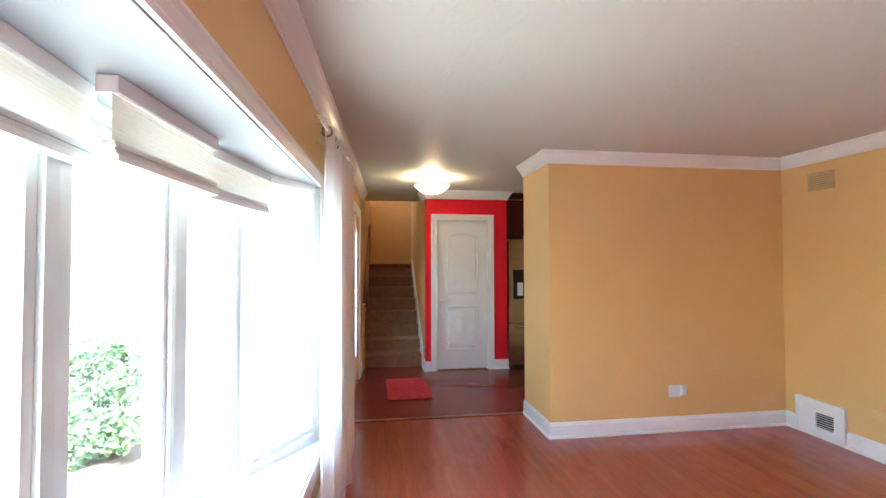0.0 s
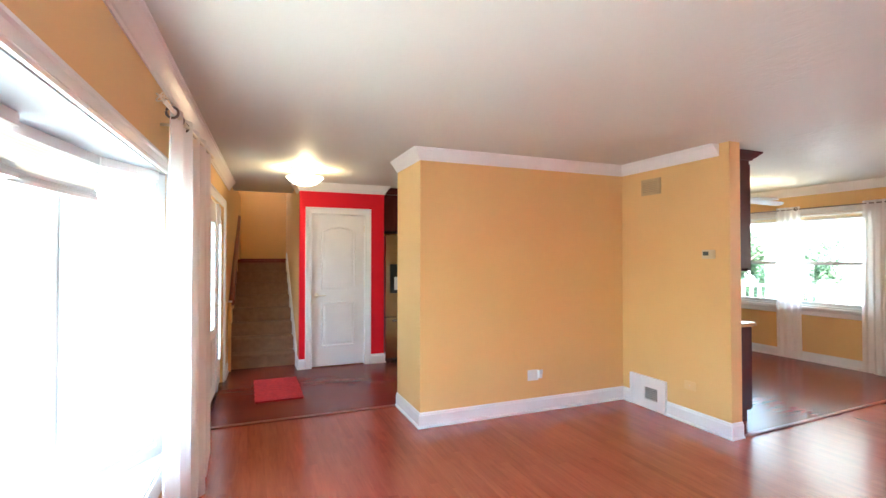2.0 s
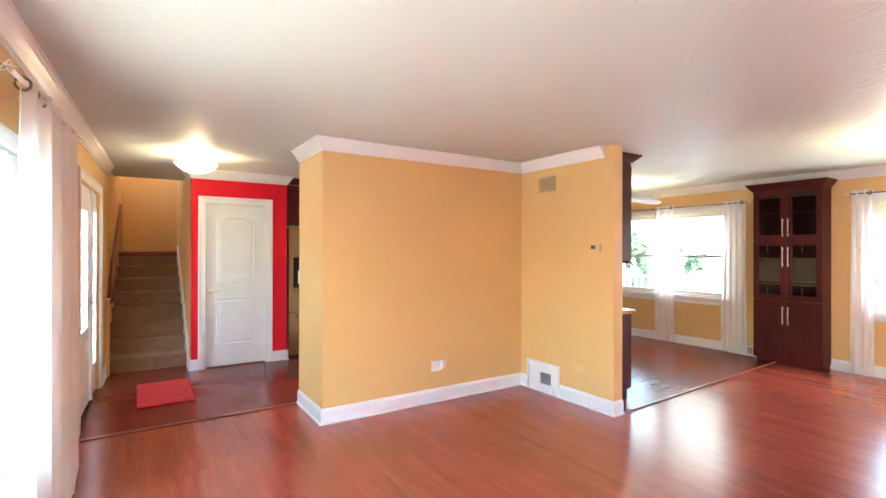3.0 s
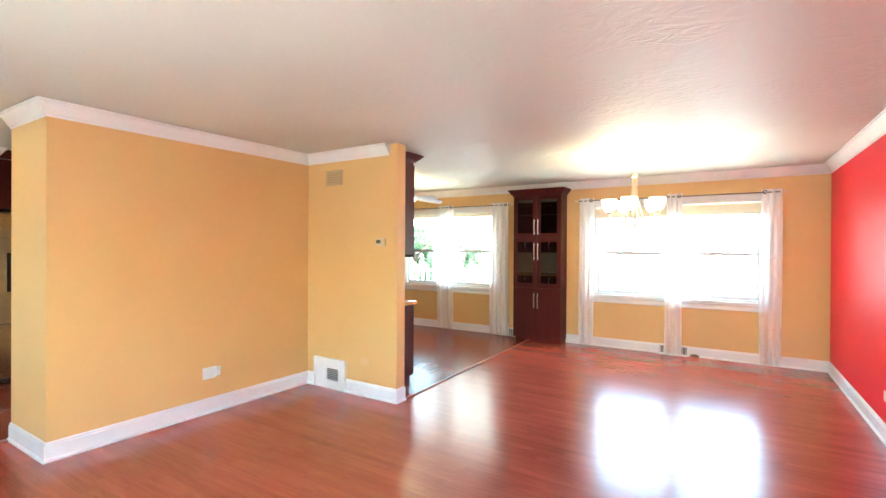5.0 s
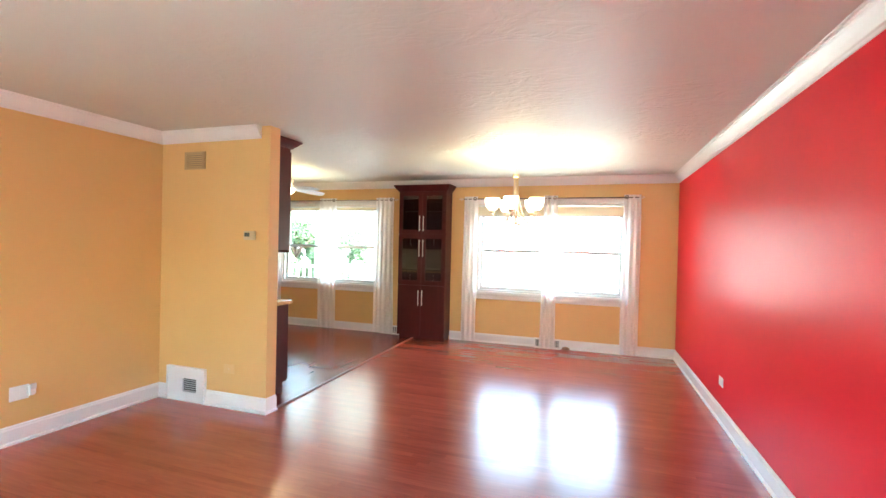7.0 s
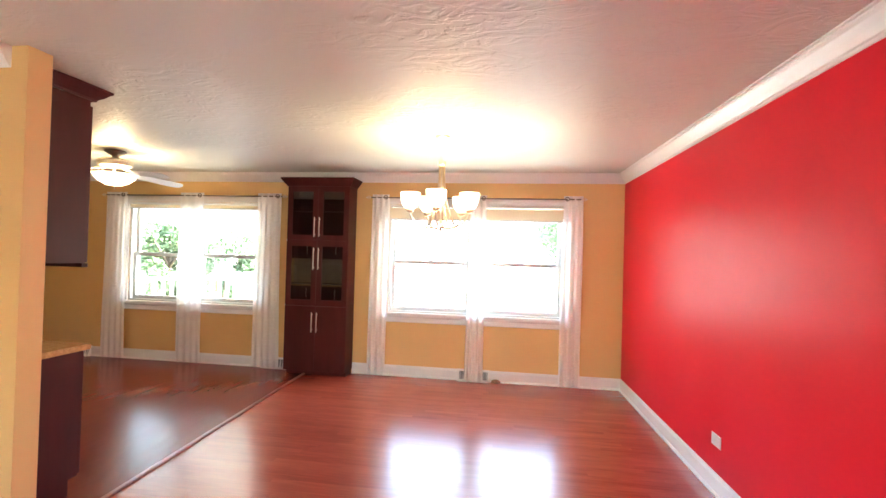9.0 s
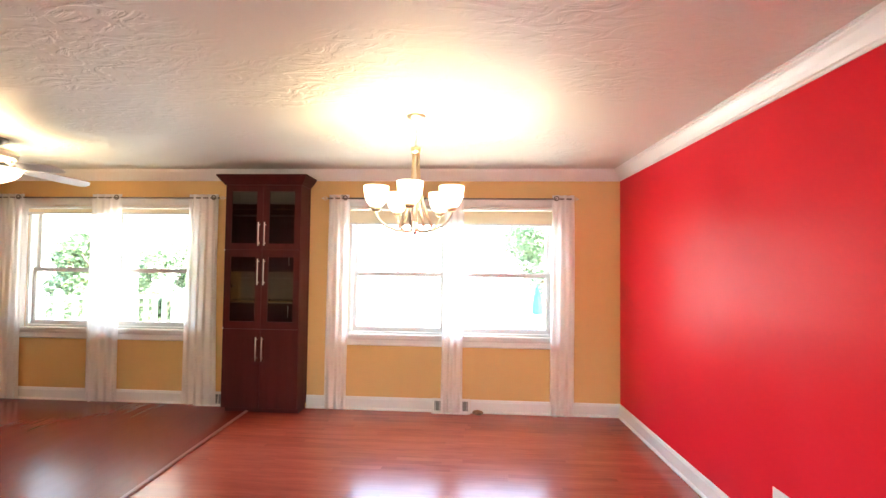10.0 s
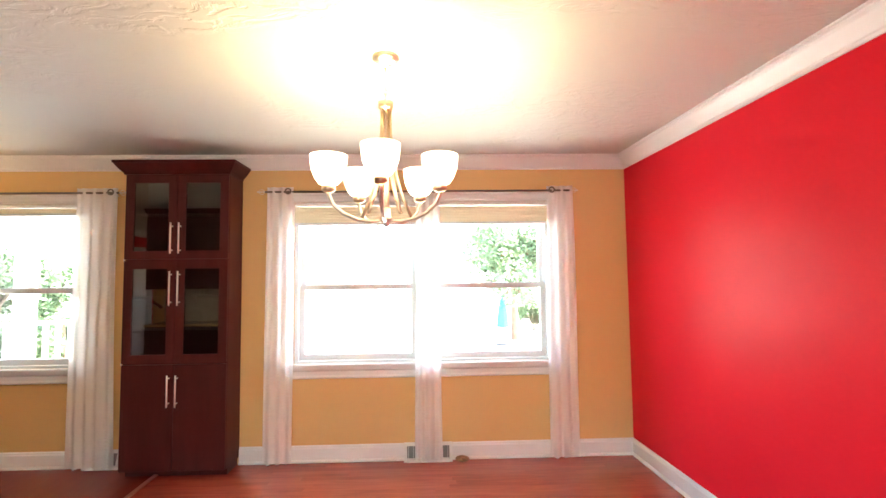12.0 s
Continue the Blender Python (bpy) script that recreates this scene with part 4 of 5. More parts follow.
def tall_cabinet():
    x0, x1, y0, y1 = 8.72, XF - 0.002, 2.492, 3.255
    xb = x0 + 0.022
    t = thing("display_cabinet", (x0 + x1) / 2, (y0 + y1) / 2, 0, "tall dark cherry cabinet with glass doors, brushed bar handles", "cabinet")
    body = part("body", boxes((xb, y0, 0.055, x1, y0 + 0.019, 2.268), (xb, y1 - 0.019, 0.055, x1, y1, 2.268), (x1 - 0.012, y0 + 0.02, 0.055, x1, y1 - 0.02, 2.268), (xb, y0 + 0.02, 0.055, x1 - 0.013, y1 - 0.02, 0.075), (xb, y0 + 0.02, 2.235, x1 - 0.013, y1 - 0.02, 2.268), (xb, y0 + 0.02, 0.81, x1 - 0.013, y1 - 0.02, 0.845), (xb, y0 + 0.02, 1.575, x1 - 0.013, y1 - 0.02, 1.61)), CHERRY, t)
    part("plinth", boxes((xb + 0.05, y0 + 0.01, 0.0, x1 - 0.01, y1 - 0.01, 0.054)), CHERRY, t, "recessed dark plinth")
    for z in (1.05, 1.30, 1.95):
        part("shelf", boxes((xb + 0.03, y0 + 0.021, z, x1 - 0.014, y1 - 0.021, z + 0.018)), CHERRY, t)
    prof = [(0, 2.238), (0.010, 2.238), (0.013, 2.250), (0.030, 2.268), (0.050, 2.295), (0.062, 2.315), (0.068, 2.318), (0.068, 2.335), (0, 2.335)]
    part("cornice", sweep(bmesh.new(), [(x1 - 0.02, y0), (x0, y0), (x0, y1), (x1 - 0.02, y1)], prof, 1), CHERRY, t, "stepped dark cherry cornice")
    mid = (y0 + y1) / 2
    for za, zb, glazed in ((0.06, 0.822, False), (0.834, 1.590, True), (1.600, 2.236, True)):
        for a, b, hy in ((y0 + 0.002, mid - 0.0015, mid - 0.03), (mid + 0.0015, y1 - 0.002, mid + 0.03)):
            if not glazed:
                door = part("door", soften(boxes((x0, a, za, x0 + 0.02, b, zb)), 0.002), CHERRY, t, "plain dark cherry door")
            else:
                f = 0.062
                door = part("door", boxes((x0, a, za, x0 + 0.02, a + f, zb), (x0, b - f, za, x0 + 0.02, b, zb), (x0, a + f, za, x0 + 0.02, b - f, za + f), (x0, a + f, zb - f, x0 + 0.02, b - f, zb)), CHERRY, t, "dark cherry frame door")
                pane = part("pane", boxes((x0 + 0.008, a + f, za + f, x0 + 0.012, b - f, zb - f)), SMOKE, door, "clear door glass")
                pane.visible_shadow = False
            bar_handle(door, x0, hy, *((0.52, 0.75) if not glazed else (1.255, 1.51) if za < 1 else (1.615, 1.875)) if za < 1.5 else (1.64, 1.87))
    for z in (0.828, 1.595):
        part("bumper", boxes((x0 + 0.003, y1 + 0.0005, z - 0.01, x0 + 0.015, y1 + 0.004, z + 0.01)), WHITEPL, t, "small white bumper")


tall_cabinet()


def kitchen_run():
    x0 = PX1 + 0.122 + 0.001
    for i in range(3):
        a = 3.12 + 0.538 * i
        b = a + 0.536
        t = thing("wall_cabinet", x0 + 0.17, (a + b) / 2, 1.36, "dark cherry wall cabinet with cornice", "cabinet", "kitchen wall cabinets")
        part("body", boxes((x0, a, 1.36, x0 + 0.455, b, 2.33)), CHERRY, t)
        part("door", soften(boxes((x0 + 0.456, a + 0.002, 1.362, x0 + 0.475, b - 0.002, 2.30)), 0.002), CHERRY, t)
        part("light_rail", boxes((x0 + 0.435, a, 1.335, x0 + 0.475, b, 1.359)), CHERRY, t)
        bar_handle(t, x0 + 0.475, a + 0.05, 1.42, 1.60, (1, 0, 0))
        t = thing("base_cabinet", x0 + 0.17, (a + b) / 2, 0, "dark cherry base cabinet", "cabinet", "kitchen base cabinets")
        part("body", boxes((x0, a, 0.10, x0 + 0.455, b, 0.84)), CHERRY, t)
        part("toe_kick", boxes((x0, a + 0.002, 0.0, x0 + 0.40, b - 0.002, 0.099)), CHERRY, t)
        part("door", soften(boxes((x0 + 0.456, a + 0.002, 0.11, x0 + 0.475, b - 0.002, 0.835)), 0.002), CHERRY, t)
        bar_handle(t, x0 + 0.475, a + 0.05, 0.62, 0.80, (1, 0, 0))
    prof = [(0, 2.331), (0.010, 2.331), (0.014, 2.343), (0.035, 2.358), (0.055, 2.380), (0.07, 2.392), (0.07, 2.404), (0, 2.404)]
    structure("cornice", sweep(bmesh.new(), [(x0, 3.12), (x0 + 0.475, 3.12), (x0 + 0.475, 4.733)], prof, -1), CHERRY, "stepped dark cherry cornice")
    c = thing("worktop", x0 + 0.18, 3.8, 0.842, "tan speckled granite worktop", "worktop")
    part("slab", soften(boxes((x0, 3.095, 0.842, x0 + 0.50, 4.733, 0.875)), 0.005, 2), GRANITE, c)
    back = structure("backsplash", boxes((x0 - 0.0005, 3.12, 0.877, x0 + 0.004, 4.73, 1.334)), SPLASH, "tan tumbled stone backsplash")
    for r in range(5):
        for k in range(12):
            a = 3.122 + k * 0.149 + (0.07 if r % 2 else 0)
            b = min(a + 0.145, 4.728)
            if b - a > 0.03:
                part("tile", soften(boxes((x0 + 0.0045, a, 0.879 + r * 0.091, x0 + 0.012, b, 0.879 + r * 0.091 + 0.087)), 0.002), SPLASH, back)


kitchen_run()


def fridge():
    x0, x1, y = 3.49, 4.40, 6.60
    t = thing("refrigerator", (x0 + x1) / 2, y + 0.35, 0, "stainless french-door refrigerator with ice dispenser", "refrigerator")
    part("body", soften(boxes((x0, y + 0.05, 0.02, x1, NY - 0.02, 1.75)), 0.004), BLACK, t, "dark grey case")
    mid = (x0 + x1) / 2
    d1 = part("door", boxes((x0, y, 0.63, x0 + 0.055, y + 0.048, 1.765), (x0 + 0.29, y, 0.63, mid - 0.002, y + 0.048, 1.765), (x0 + 0.055, y, 0.63, x0 + 0.29, y + 0.048, 0.95), (x0 + 0.055, y, 1.36, x0 + 0.29, y + 0.048, 1.765)), STEEL, t)
    part("door", soften(boxes((mid + 0.002, y, 0.63, x1, y + 0.048, 1.765)), 0.006, 2), STEEL, t)
    part("freezer_drawer", soften(boxes((x0, y, 0.06, x1, y + 0.048, 0.622)), 0.006, 2), STEEL, t)
    disp = part("dispenser", boxes((x0 + 0.056, y + 0.040, 0.951, x0 + 0.289, y + 0.047, 1.359), (x0 + 0.056, y - 0.004, 1.24, x0 + 0.289, y + 0.039, 1.359)), BLACK, t, "black dispenser recess")
    part("trim", boxes((x0 + 0.050, y - 0.006, 0.945, x0 + 0.060, y - 0.0005, 1.365), (x0 + 0.286, y - 0.006, 0.945, x0 + 0.296, y - 0.0005, 1.365), (x0 + 0.060, y - 0.006, 0.945, x0 + 0.286, y - 0.0005, 0.957)), STEEL, disp, "bright steel rim")
    part("paddle", soften(boxes((x0 + 0.13, y + 0.020, 1.0, x0 + 0.21, y + 0.030, 1.18)), 0.004), WHITEPL, disp, "pale dispenser paddle")
    for xh, za, zb in ((mid - 0.03, 0.75, 1.65), (mid + 0.03, 0.75, 1.65)):
        part("handle", tube(bmesh.new(), [(xh, y, za), (xh, y - 0.045, za + 0.02), (xh, y - 0.045, zb - 0.02), (xh, y, zb)], 0.011, 8), STEEL, t, "", True)
    part("handle", tube(bmesh.new(), [(x0 + 0.10, y, 0.575), (x0 + 0.12, y - 0.045, 0.575), (x1 - 0.12, y - 0.045, 0.575), (x1 - 0.10, y, 0.575)], 0.011, 8), STEEL, t, "", True)
    for fx in (x0 + 0.08, x1 - 0.08):
        part("foot", boxes((fx - 0.02, y + 0.08, 0, fx + 0.02, y + 0.12, 0.019)), BLACK, t)
    c = thing("wall_cabinet", (x0 + x1) / 2, 7.0, 1.82, "dark cherry cabinet above the refrigerator", "cabinet")
    part("body", boxes((x0 - 0.012, 6.72, 1.82, x1 + 0.02, NY - 0.001, 2.34)), CHERRY, c)
    for a, b in ((x0 - 0.010, mid - 0.002), (mid + 0.002, x1 + 0.018)):
        part("door", soften(boxes((a, 6.70, 1.825, b, 6.719, 2.32)), 0.002), CHERRY, c)
    prof = [(0, 2.341), (0.012, 2.341), (0.04, 2.37), (0.055, 2.40), (0.055, 2.43), (0, 2.43)]
    part("cornice", sweep(bmesh.new(), [(x0 - 0.012, 6.70), (x1 + 0.02, 6.70)], prof, -1), CHERRY, c)


fridge()


# ---- small fittings ----
def plate(name, axis, at, out, a, z, w, h, label, mat, kind="outlet"):
    """A cover plate on a wall; its details stand on it."""
    def B(a0, a1, z0, z1, o0, o1):
        p, q = at + out * o0, at + out * o1
        return boxes((p, a0, z0, q, a1, z1)) if axis == "x" else boxes((a0, p, z0, a1, q, z1))
    pos = (at, a, z) if axis == "x" else (a, at, z)
    t = thing(name, *pos, label, kind)
    part("plate", soften(B(a - w / 2, a + w / 2, z - h / 2, z + h / 2, 0.0005, 0.006), 0.0015), mat, t)
    return t, B


def outlet(axis, at, out, a, z, label, mat=WHITEPL, wide=0.07):
    t, B = plate("wall_outlet", axis, at, out, a, z, wide, 0.115, label, mat)
    for dz in (-0.025, 0.025):
        r = part("receptacle", soften(B(a - 0.016, a + 0.016, z + dz - 0.014, z + dz + 0.014, 0.0062, 0.008), 0.0005), mat, t)
        for da in (-0.006, 0.006):
            part("slot", B(a + da - 0.001, a + da + 0.001, z + dz - 0.003, z + dz + 0.006, 0.0081, 0.0084), BLACK, r)
    return t, B


t, B = plate("wall_outlet", "y", PY, -1, 4.225, 0.345, 0.118, 0.10, "white double outlet plate", WHITEPL)
for da in (-0.03, 0.012):
    part("receptacle", soften(B(4.225 + da - 0.014, 4.225 + da + 0.014, 0.317, 0.373, 0.0062, 0.008), 0.0005), WHITEPL, t)
pl = thing("night_light", 4.285, PY - 0.02, 0.30, "small white plug-in night light in the outlet", "night light")
part("body", soften(boxes((4.262, PY - 0.04, 0.315, 4.312, PY - 0.009, 0.39)), 0.008, 2), WHITEPL, pl)
part("lens", soften(boxes((4.318 - 0.05, PY - 0.048, 0.36, 4.308, PY - 0.0405, 0.40)), 0.003), VINYL, pl, "white lens")
t, B = plate("wall_outlet", "y", YR, 1, 6.66, 0.335, 0.125, 0.078, "white horizontal outlet on the red wall", WHITEPL)
for da in (-0.025, 0.025):
    part("receptacle", soften(B(6.66 + da - 0.015, 6.66 + da + 0.015, 0.319, 0.351, 0.0062, 0.008), 0.0005), WHITEPL, t)
along_red(t)
t, B = plate("wall_outlet", "x", PX1, -1, 3.265, 0.335, 0.115, 0.075, "golden painted-over wall plate", varied("plate_paint", (0.76, 0.50, 0.22), (0.78, 0.52, 0.24), 0.35, 4.0))
part("screw", B(3.262, 3.268, 0.332, 0.338, 0.0062, 0.007), NICKEL, t)

th = thing("thermostat", PX1 - 0.01, 3.065, 1.485, "small almond wall thermostat with grey display", "thermostat")
part("case", soften(boxes((PX1 - 0.026, 3.005, 1.447, PX1 - 0.001, 3.122, 1.523)), 0.005, 2), PLATE, th)
part("display", boxes((PX1 - 0.028, 3.055, 1.475, PX1 - 0.0265, 3.107, 1.508)), material("lcd_grey", (0.10, 0.11, 0.09), 0.2), th, "dark grey display")


def grille(name, x, y0, y1, z0, z1, mat, label, n=8, vertical=False, d=-1):
    t = thing(name, x, (y0 + y1) / 2, z0, label, "vent")
    f = 0.016
    part("frame", boxes((x + d * 0.001, y0, z0, x + d * 0.009, y0 + f, z1), (x + d * 0.001, y1 - f, z0, x + d * 0.009, y1, z1), (x + d * 0.001, y0 + f, z0, x + d * 0.009, y1 - f, z0 + f), (x + d * 0.001, y0 + f, z1 - f, x + d * 0.009, y1 - f, z1)), mat, t)
    # Flat sheet on the wall; the shade between slats is in its colour.
    part("backing", boxes((x + d * 0.0008, y0 + f, z0 + f, x + d * 0.0016, y1 - f, z1 - f)), varied("tan_duct_shadow", (0.20, 0.13, 0.07), (0.24, 0.16, 0.08), 0.8), t, "flat backing coloured as duct shadow")
    for i in range(n):
        if vertical:
            a = y0 + f + (y1 - y0 - 2 * f) * (i + 0.5) / n
            part("slat", boxes((x + d * 0.002, a - 0.002, z0 + f, x + d * 0.008, a + 0.002, z1 - f)), mat, t)
        else:
            a = z0 + f + (z1 - z0 - 2 * f) * (i + 0.5) / n
            part("slat", boxes((x + d * 0.002, y0 + f, a - 0.006, x + d * 0.008, y1 - f, a + 0.006)), mat, t)
    return t


v = grille("air_vent", PX1, 3.565, 3.80, 2.06, 2.215, varied("tan_metal_paint", (0.50, 0.34, 0.16), (0.54, 0.37, 0.18), 0.45), "tan metal air vent high on the golden wall", 7)
part("damper_box", soften(boxes((PX1 - 0.014, 3.567, 2.065, PX1 - 0.0095, 3.60, 2.21)), 0.002), varied("tan_metal_dark", (0.42, 0.29, 0.14), (0.46, 0.31, 0.15), 0.45), v)
panel = thing("return_air_panel", PX1 - 0.01, 3.73, 0, "white wooden return air panel with dark grille", "vent")
part("board", boxes((PX1 - 0.020, 3.512, 0.0, PX1 - 0.001, 3.610, 0.295), (PX1 - 0.020, 3.770, 0.0, PX1 - 0.001, 3.948, 0.295), (PX1 - 0.020, 3.610, 0.0, PX1 - 0.001, 3.770, 0.085), (PX1 - 0.020, 3.610, 0.205, PX1 - 0.001, 3.770, 0.295)), TRIM, panel)
part("edge_trim", boxes((PX1 - 0.030, 3.512, 0.296, PX1 - 0.001, 3.948, 0.306), (PX1 - 0.030, 3.512, 0.0, PX1 - 0.0205, 3.524, 0.2955), (PX1 - 0.030, 3.936, 0.0, PX1 - 0.0205, 3.948, 0.2955)), TRIM, panel)
# No hole here: a near-black sheet stands in for the duct's shade.
part("duct", boxes((PX1 - 0.004, 3.6105, 0.0855, PX1 - 0.001, 3.7695, 0.2045)), DUCT_SHADOW, panel, "flat dark sheet coloured as the duct's shadow")
for i in range(6):
    z = 0.097 + 0.0185 * i
    part("slat", boxes((PX1 - 0.018, 3.6105, z - 0.0025, PX1 - 0.006, 3.7695, z + 0.0025)), material("grey_slat", (0.55, 0.55, 0.54), 0.4) if i == 0 else bpy.data.materials["grey_slat"], panel, "grey slat")


def register(y0, y1):
    x = XF
    t = thing("baseboard_register", x - 0.03, (y0 + y1) / 2, 0, "white metal baseboard register on the floor", "vent", "baseboard registers")
    bm = bmesh.new()
    prof = [(0.002, 0.0), (0.062, 0.0), (0.062, 0.014), (0.030, 0.115), (0.020, 0.135), (0.002, 0.135)]
    sweep(bm, [(x, y0), (x, y0 + 0.022)], prof, 1)
    sweep(bm, [(x, y1 - 0.022), (x, y1)], prof, 1)
    sweep(bm, [(x, y0 + 0.023), (x, y1 - 0.023)], [(0.002, 0.0), (0.070, 0.0), (0.070, 0.008), (0.060, 0.016), (0.002, 0.016)], 1)
    sweep(bm, [(x, y0 + 0.023), (x, y1 - 0.023)], [(0.002, 0.115), (0.031, 0.115), (0.020, 0.135), (0.002, 0.135)], 1)
    part("housing", bm, WHITEPL, t)
    # Solid block; its grey stands in for the shade inside the register.
    part("duct", boxes((x - 0.018, y0 + 0.0235, 0.017, x - 0.002, y1 - 0.0235, 0.114)), material("register_shadow", (0.25, 0.25, 0.24), 0.6), t, "grey block coloured as shadow behind the fins")
    for i in range(9):
        y = y0 + 0.035 + (y1 - y0 - 0.07) * i / 8
        part("fin", sweep(bmesh.new(), [(x, y - 0.001), (x, y + 0.001)], [(0.019, 0.017), (0.055, 0.017), (0.028, 0.112), (0.019, 0.112)], 1), WHITEPL, t)


register(0.82, 1.20)
register(3.302, 3.658)
register(6.082, 6.418)

knot = thing("wood_scrap", XF - 0.07, 0.745, 0, "small rough brown wood scrap on the floor", "wood scrap")
bm = bmesh.new()
bmesh.ops.create_icosphere(bm, subdivisions=2, radius=1)
for q in bm.verts:
    k = 1 + 0.25 * noise.noise(q.co * 2.3)
    q.co = Vector((XF - 0.075 + q.co.x * 0.028 * k, 0.745 + q.co.y * 0.055 * k, 0.026 + q.co.z * 0.026 * min(k, 1)))
part("lump", bm, varied("rough_brown_wood", (0.16, 0.07, 0.035), (0.34, 0.18, 0.10), 0.9, 60.0, 0.5, 90.0), knot)


# ---- outside ----
def leafy(t, x, y, z, r, h, n, mats, seed, leaf=0.07):
    rnd = random.Random(seed)
    clumps = [(rnd.uniform(-0.7, 0.7) * r, rnd.uniform(-0.7, 0.7) * r, rnd.uniform(0.2, 0.85) * h, rnd.uniform(0.25, 0.5) * min(r, h)) for _ in range(14)]
    for m in mats:
        verts, faces = [], []
        for _ in range(n // len(mats)):
            cx, cy, cz, cr = rnd.choice(clumps)
            d = Vector((rnd.gauss(0, 1), rnd.gauss(0, 1), rnd.gauss(0, 1))).normalized() * cr * rnd.uniform(0.6, 1.05)
            c = Vector((x + cx, y + cy, z + cz)) + d
            c.z = max(c.z, z + 0.02)
            a = Vector((rnd.gauss(0, 1), rnd.gauss(0, 1), rnd.gauss(0, 0.6))).normalized()
            b = a.cross(Vector((rnd.gauss(0, 1), rnd.gauss(0, 1), rnd.gauss(0, 1)))).normalized()
            s = leaf * rnd.uniform(0.6, 1.2)
            k = len(verts)
            verts += [c - a * s, c + b * s * 0.45, c + a * s, c - b * s * 0.45]
            faces.append((k, k + 1, k + 2, k + 3))
        me = bpy.data.meshes.new("leaves")
        me.from_pydata([tuple(q) for q in verts], [], faces)
        me.materials.append(m)
        ob = new("leaves", me)
        ob.parent = t
        ob.matrix_parent_inverse = Matrix.Translation(t.location).inverted()
        ob["kind"] = "stuff"


LEAF = [varied("leaf_green", (0.05, 0.105, 0.05), (0.08, 0.14, 0.07), 0.6, 8.0), varied("leaf_light_green", (0.09, 0.16, 0.08), (0.13, 0.20, 0.11), 0.6, 8.0)]
BARK = varied("bark", (0.10, 0.07, 0.05), (0.17, 0.12, 0.09), 0.9, 12.0, 0.6, 40.0)
GZ = -0.5


def tree(x, y, h, r, seed, label):
    rnd = random.Random(seed)
    t = thing("tree", x, y, GZ, label, "tree")
    bm = tube(bmesh.new(), [(x, y, GZ), (x + 0.05, y + 0.03, GZ + h * 0.4), (x + 0.02, y - 0.05, GZ + h * 0.8)], 0.14, 10, 0.04)
    for k in range(6):
        a = k * 1.1 + rnd.random()
        z = GZ + h * rnd.uniform(0.3, 0.6)
        tube(bm, [(x, y, z), (x + math.cos(a) * r * 0.4, y + math.sin(a) * r * 0.4, z + 0.4), (x + math.cos(a) * r * 0.8, y + math.sin(a) * r * 0.8, z + 0.7)], 0.05, 6, 0.012)
    part("trunk", bm, BARK, t, "", True)
    leafy(t, x, y, GZ + h * 0.3, r, h * 0.7, 16000, LEAF, seed, 0.075)


def shrub(x, y, h, r, seed, label, n=3500, leaf=0.05, z=GZ):
    t = thing("shrub", x, y, z, label, "shrub")
    bm = bmesh.new()
    rnd = random.Random(seed)
    for k in range(7):
        a = k * 0.9
        tube(bm, [(x, y, z), (x + math.cos(a) * r * 0.3, y + math.sin(a) * r * 0.3, z + h * 0.4), (x + math.cos(a) * r * 0.6, y + math.sin(a) * r * 0.6, z + h * 0.75)], 0.02, 6, 0.005)
    part("stems", bm, BARK, t)
    leafy(t, x, y, z, r, h, n, LEAF, seed, leaf)


bed = structure("planting_bed", lathe(bmesh.new(), [(0.003, -0.28), (0.75, -0.29), (1.0, -0.34), (1.25, -0.502)], -0.9, 5.5, 0, 28), varied("dark_mulch", (0.06, 0.04, 0.03), (0.12, 0.09, 0.07), 0.95, 30.0, 0.8, 60.0), "mounded dark mulch bed")
shrub(-0.9, 5.5, 1.05, 0.52, 4, "round light green shrub by the front window", 7000, 0.036, -0.29)
shrub(-0.75, 5.05, 0.5, 0.36, 9, "low leafy green plant at the foot of the front shrub", 2600, 0.05, -0.29)
shrub(-2.6, 7.2, 0.8, 0.5, 14, "low green shrub beside the front path", 2500, 0.045)
DECK = varied("pale_deck_boards", (0.32, 0.31, 0.29), (0.40, 0.39, 0.37), 0.7, 4.0, 0.3, 60.0, stretch=(1, 8, 1))
deck = structure("deck", boxes((XF + 0.17, 3.0, -0.5, 13.2, 9.5, -0.20)), DECK, "pale painted timber deck")
for i in range(28):
    x = XF + 0.18 + 0.143 * i
    part("deck_board", boxes((x, 3.0, -0.199, x + 0.137, 9.5, -0.175)), DECK, deck)


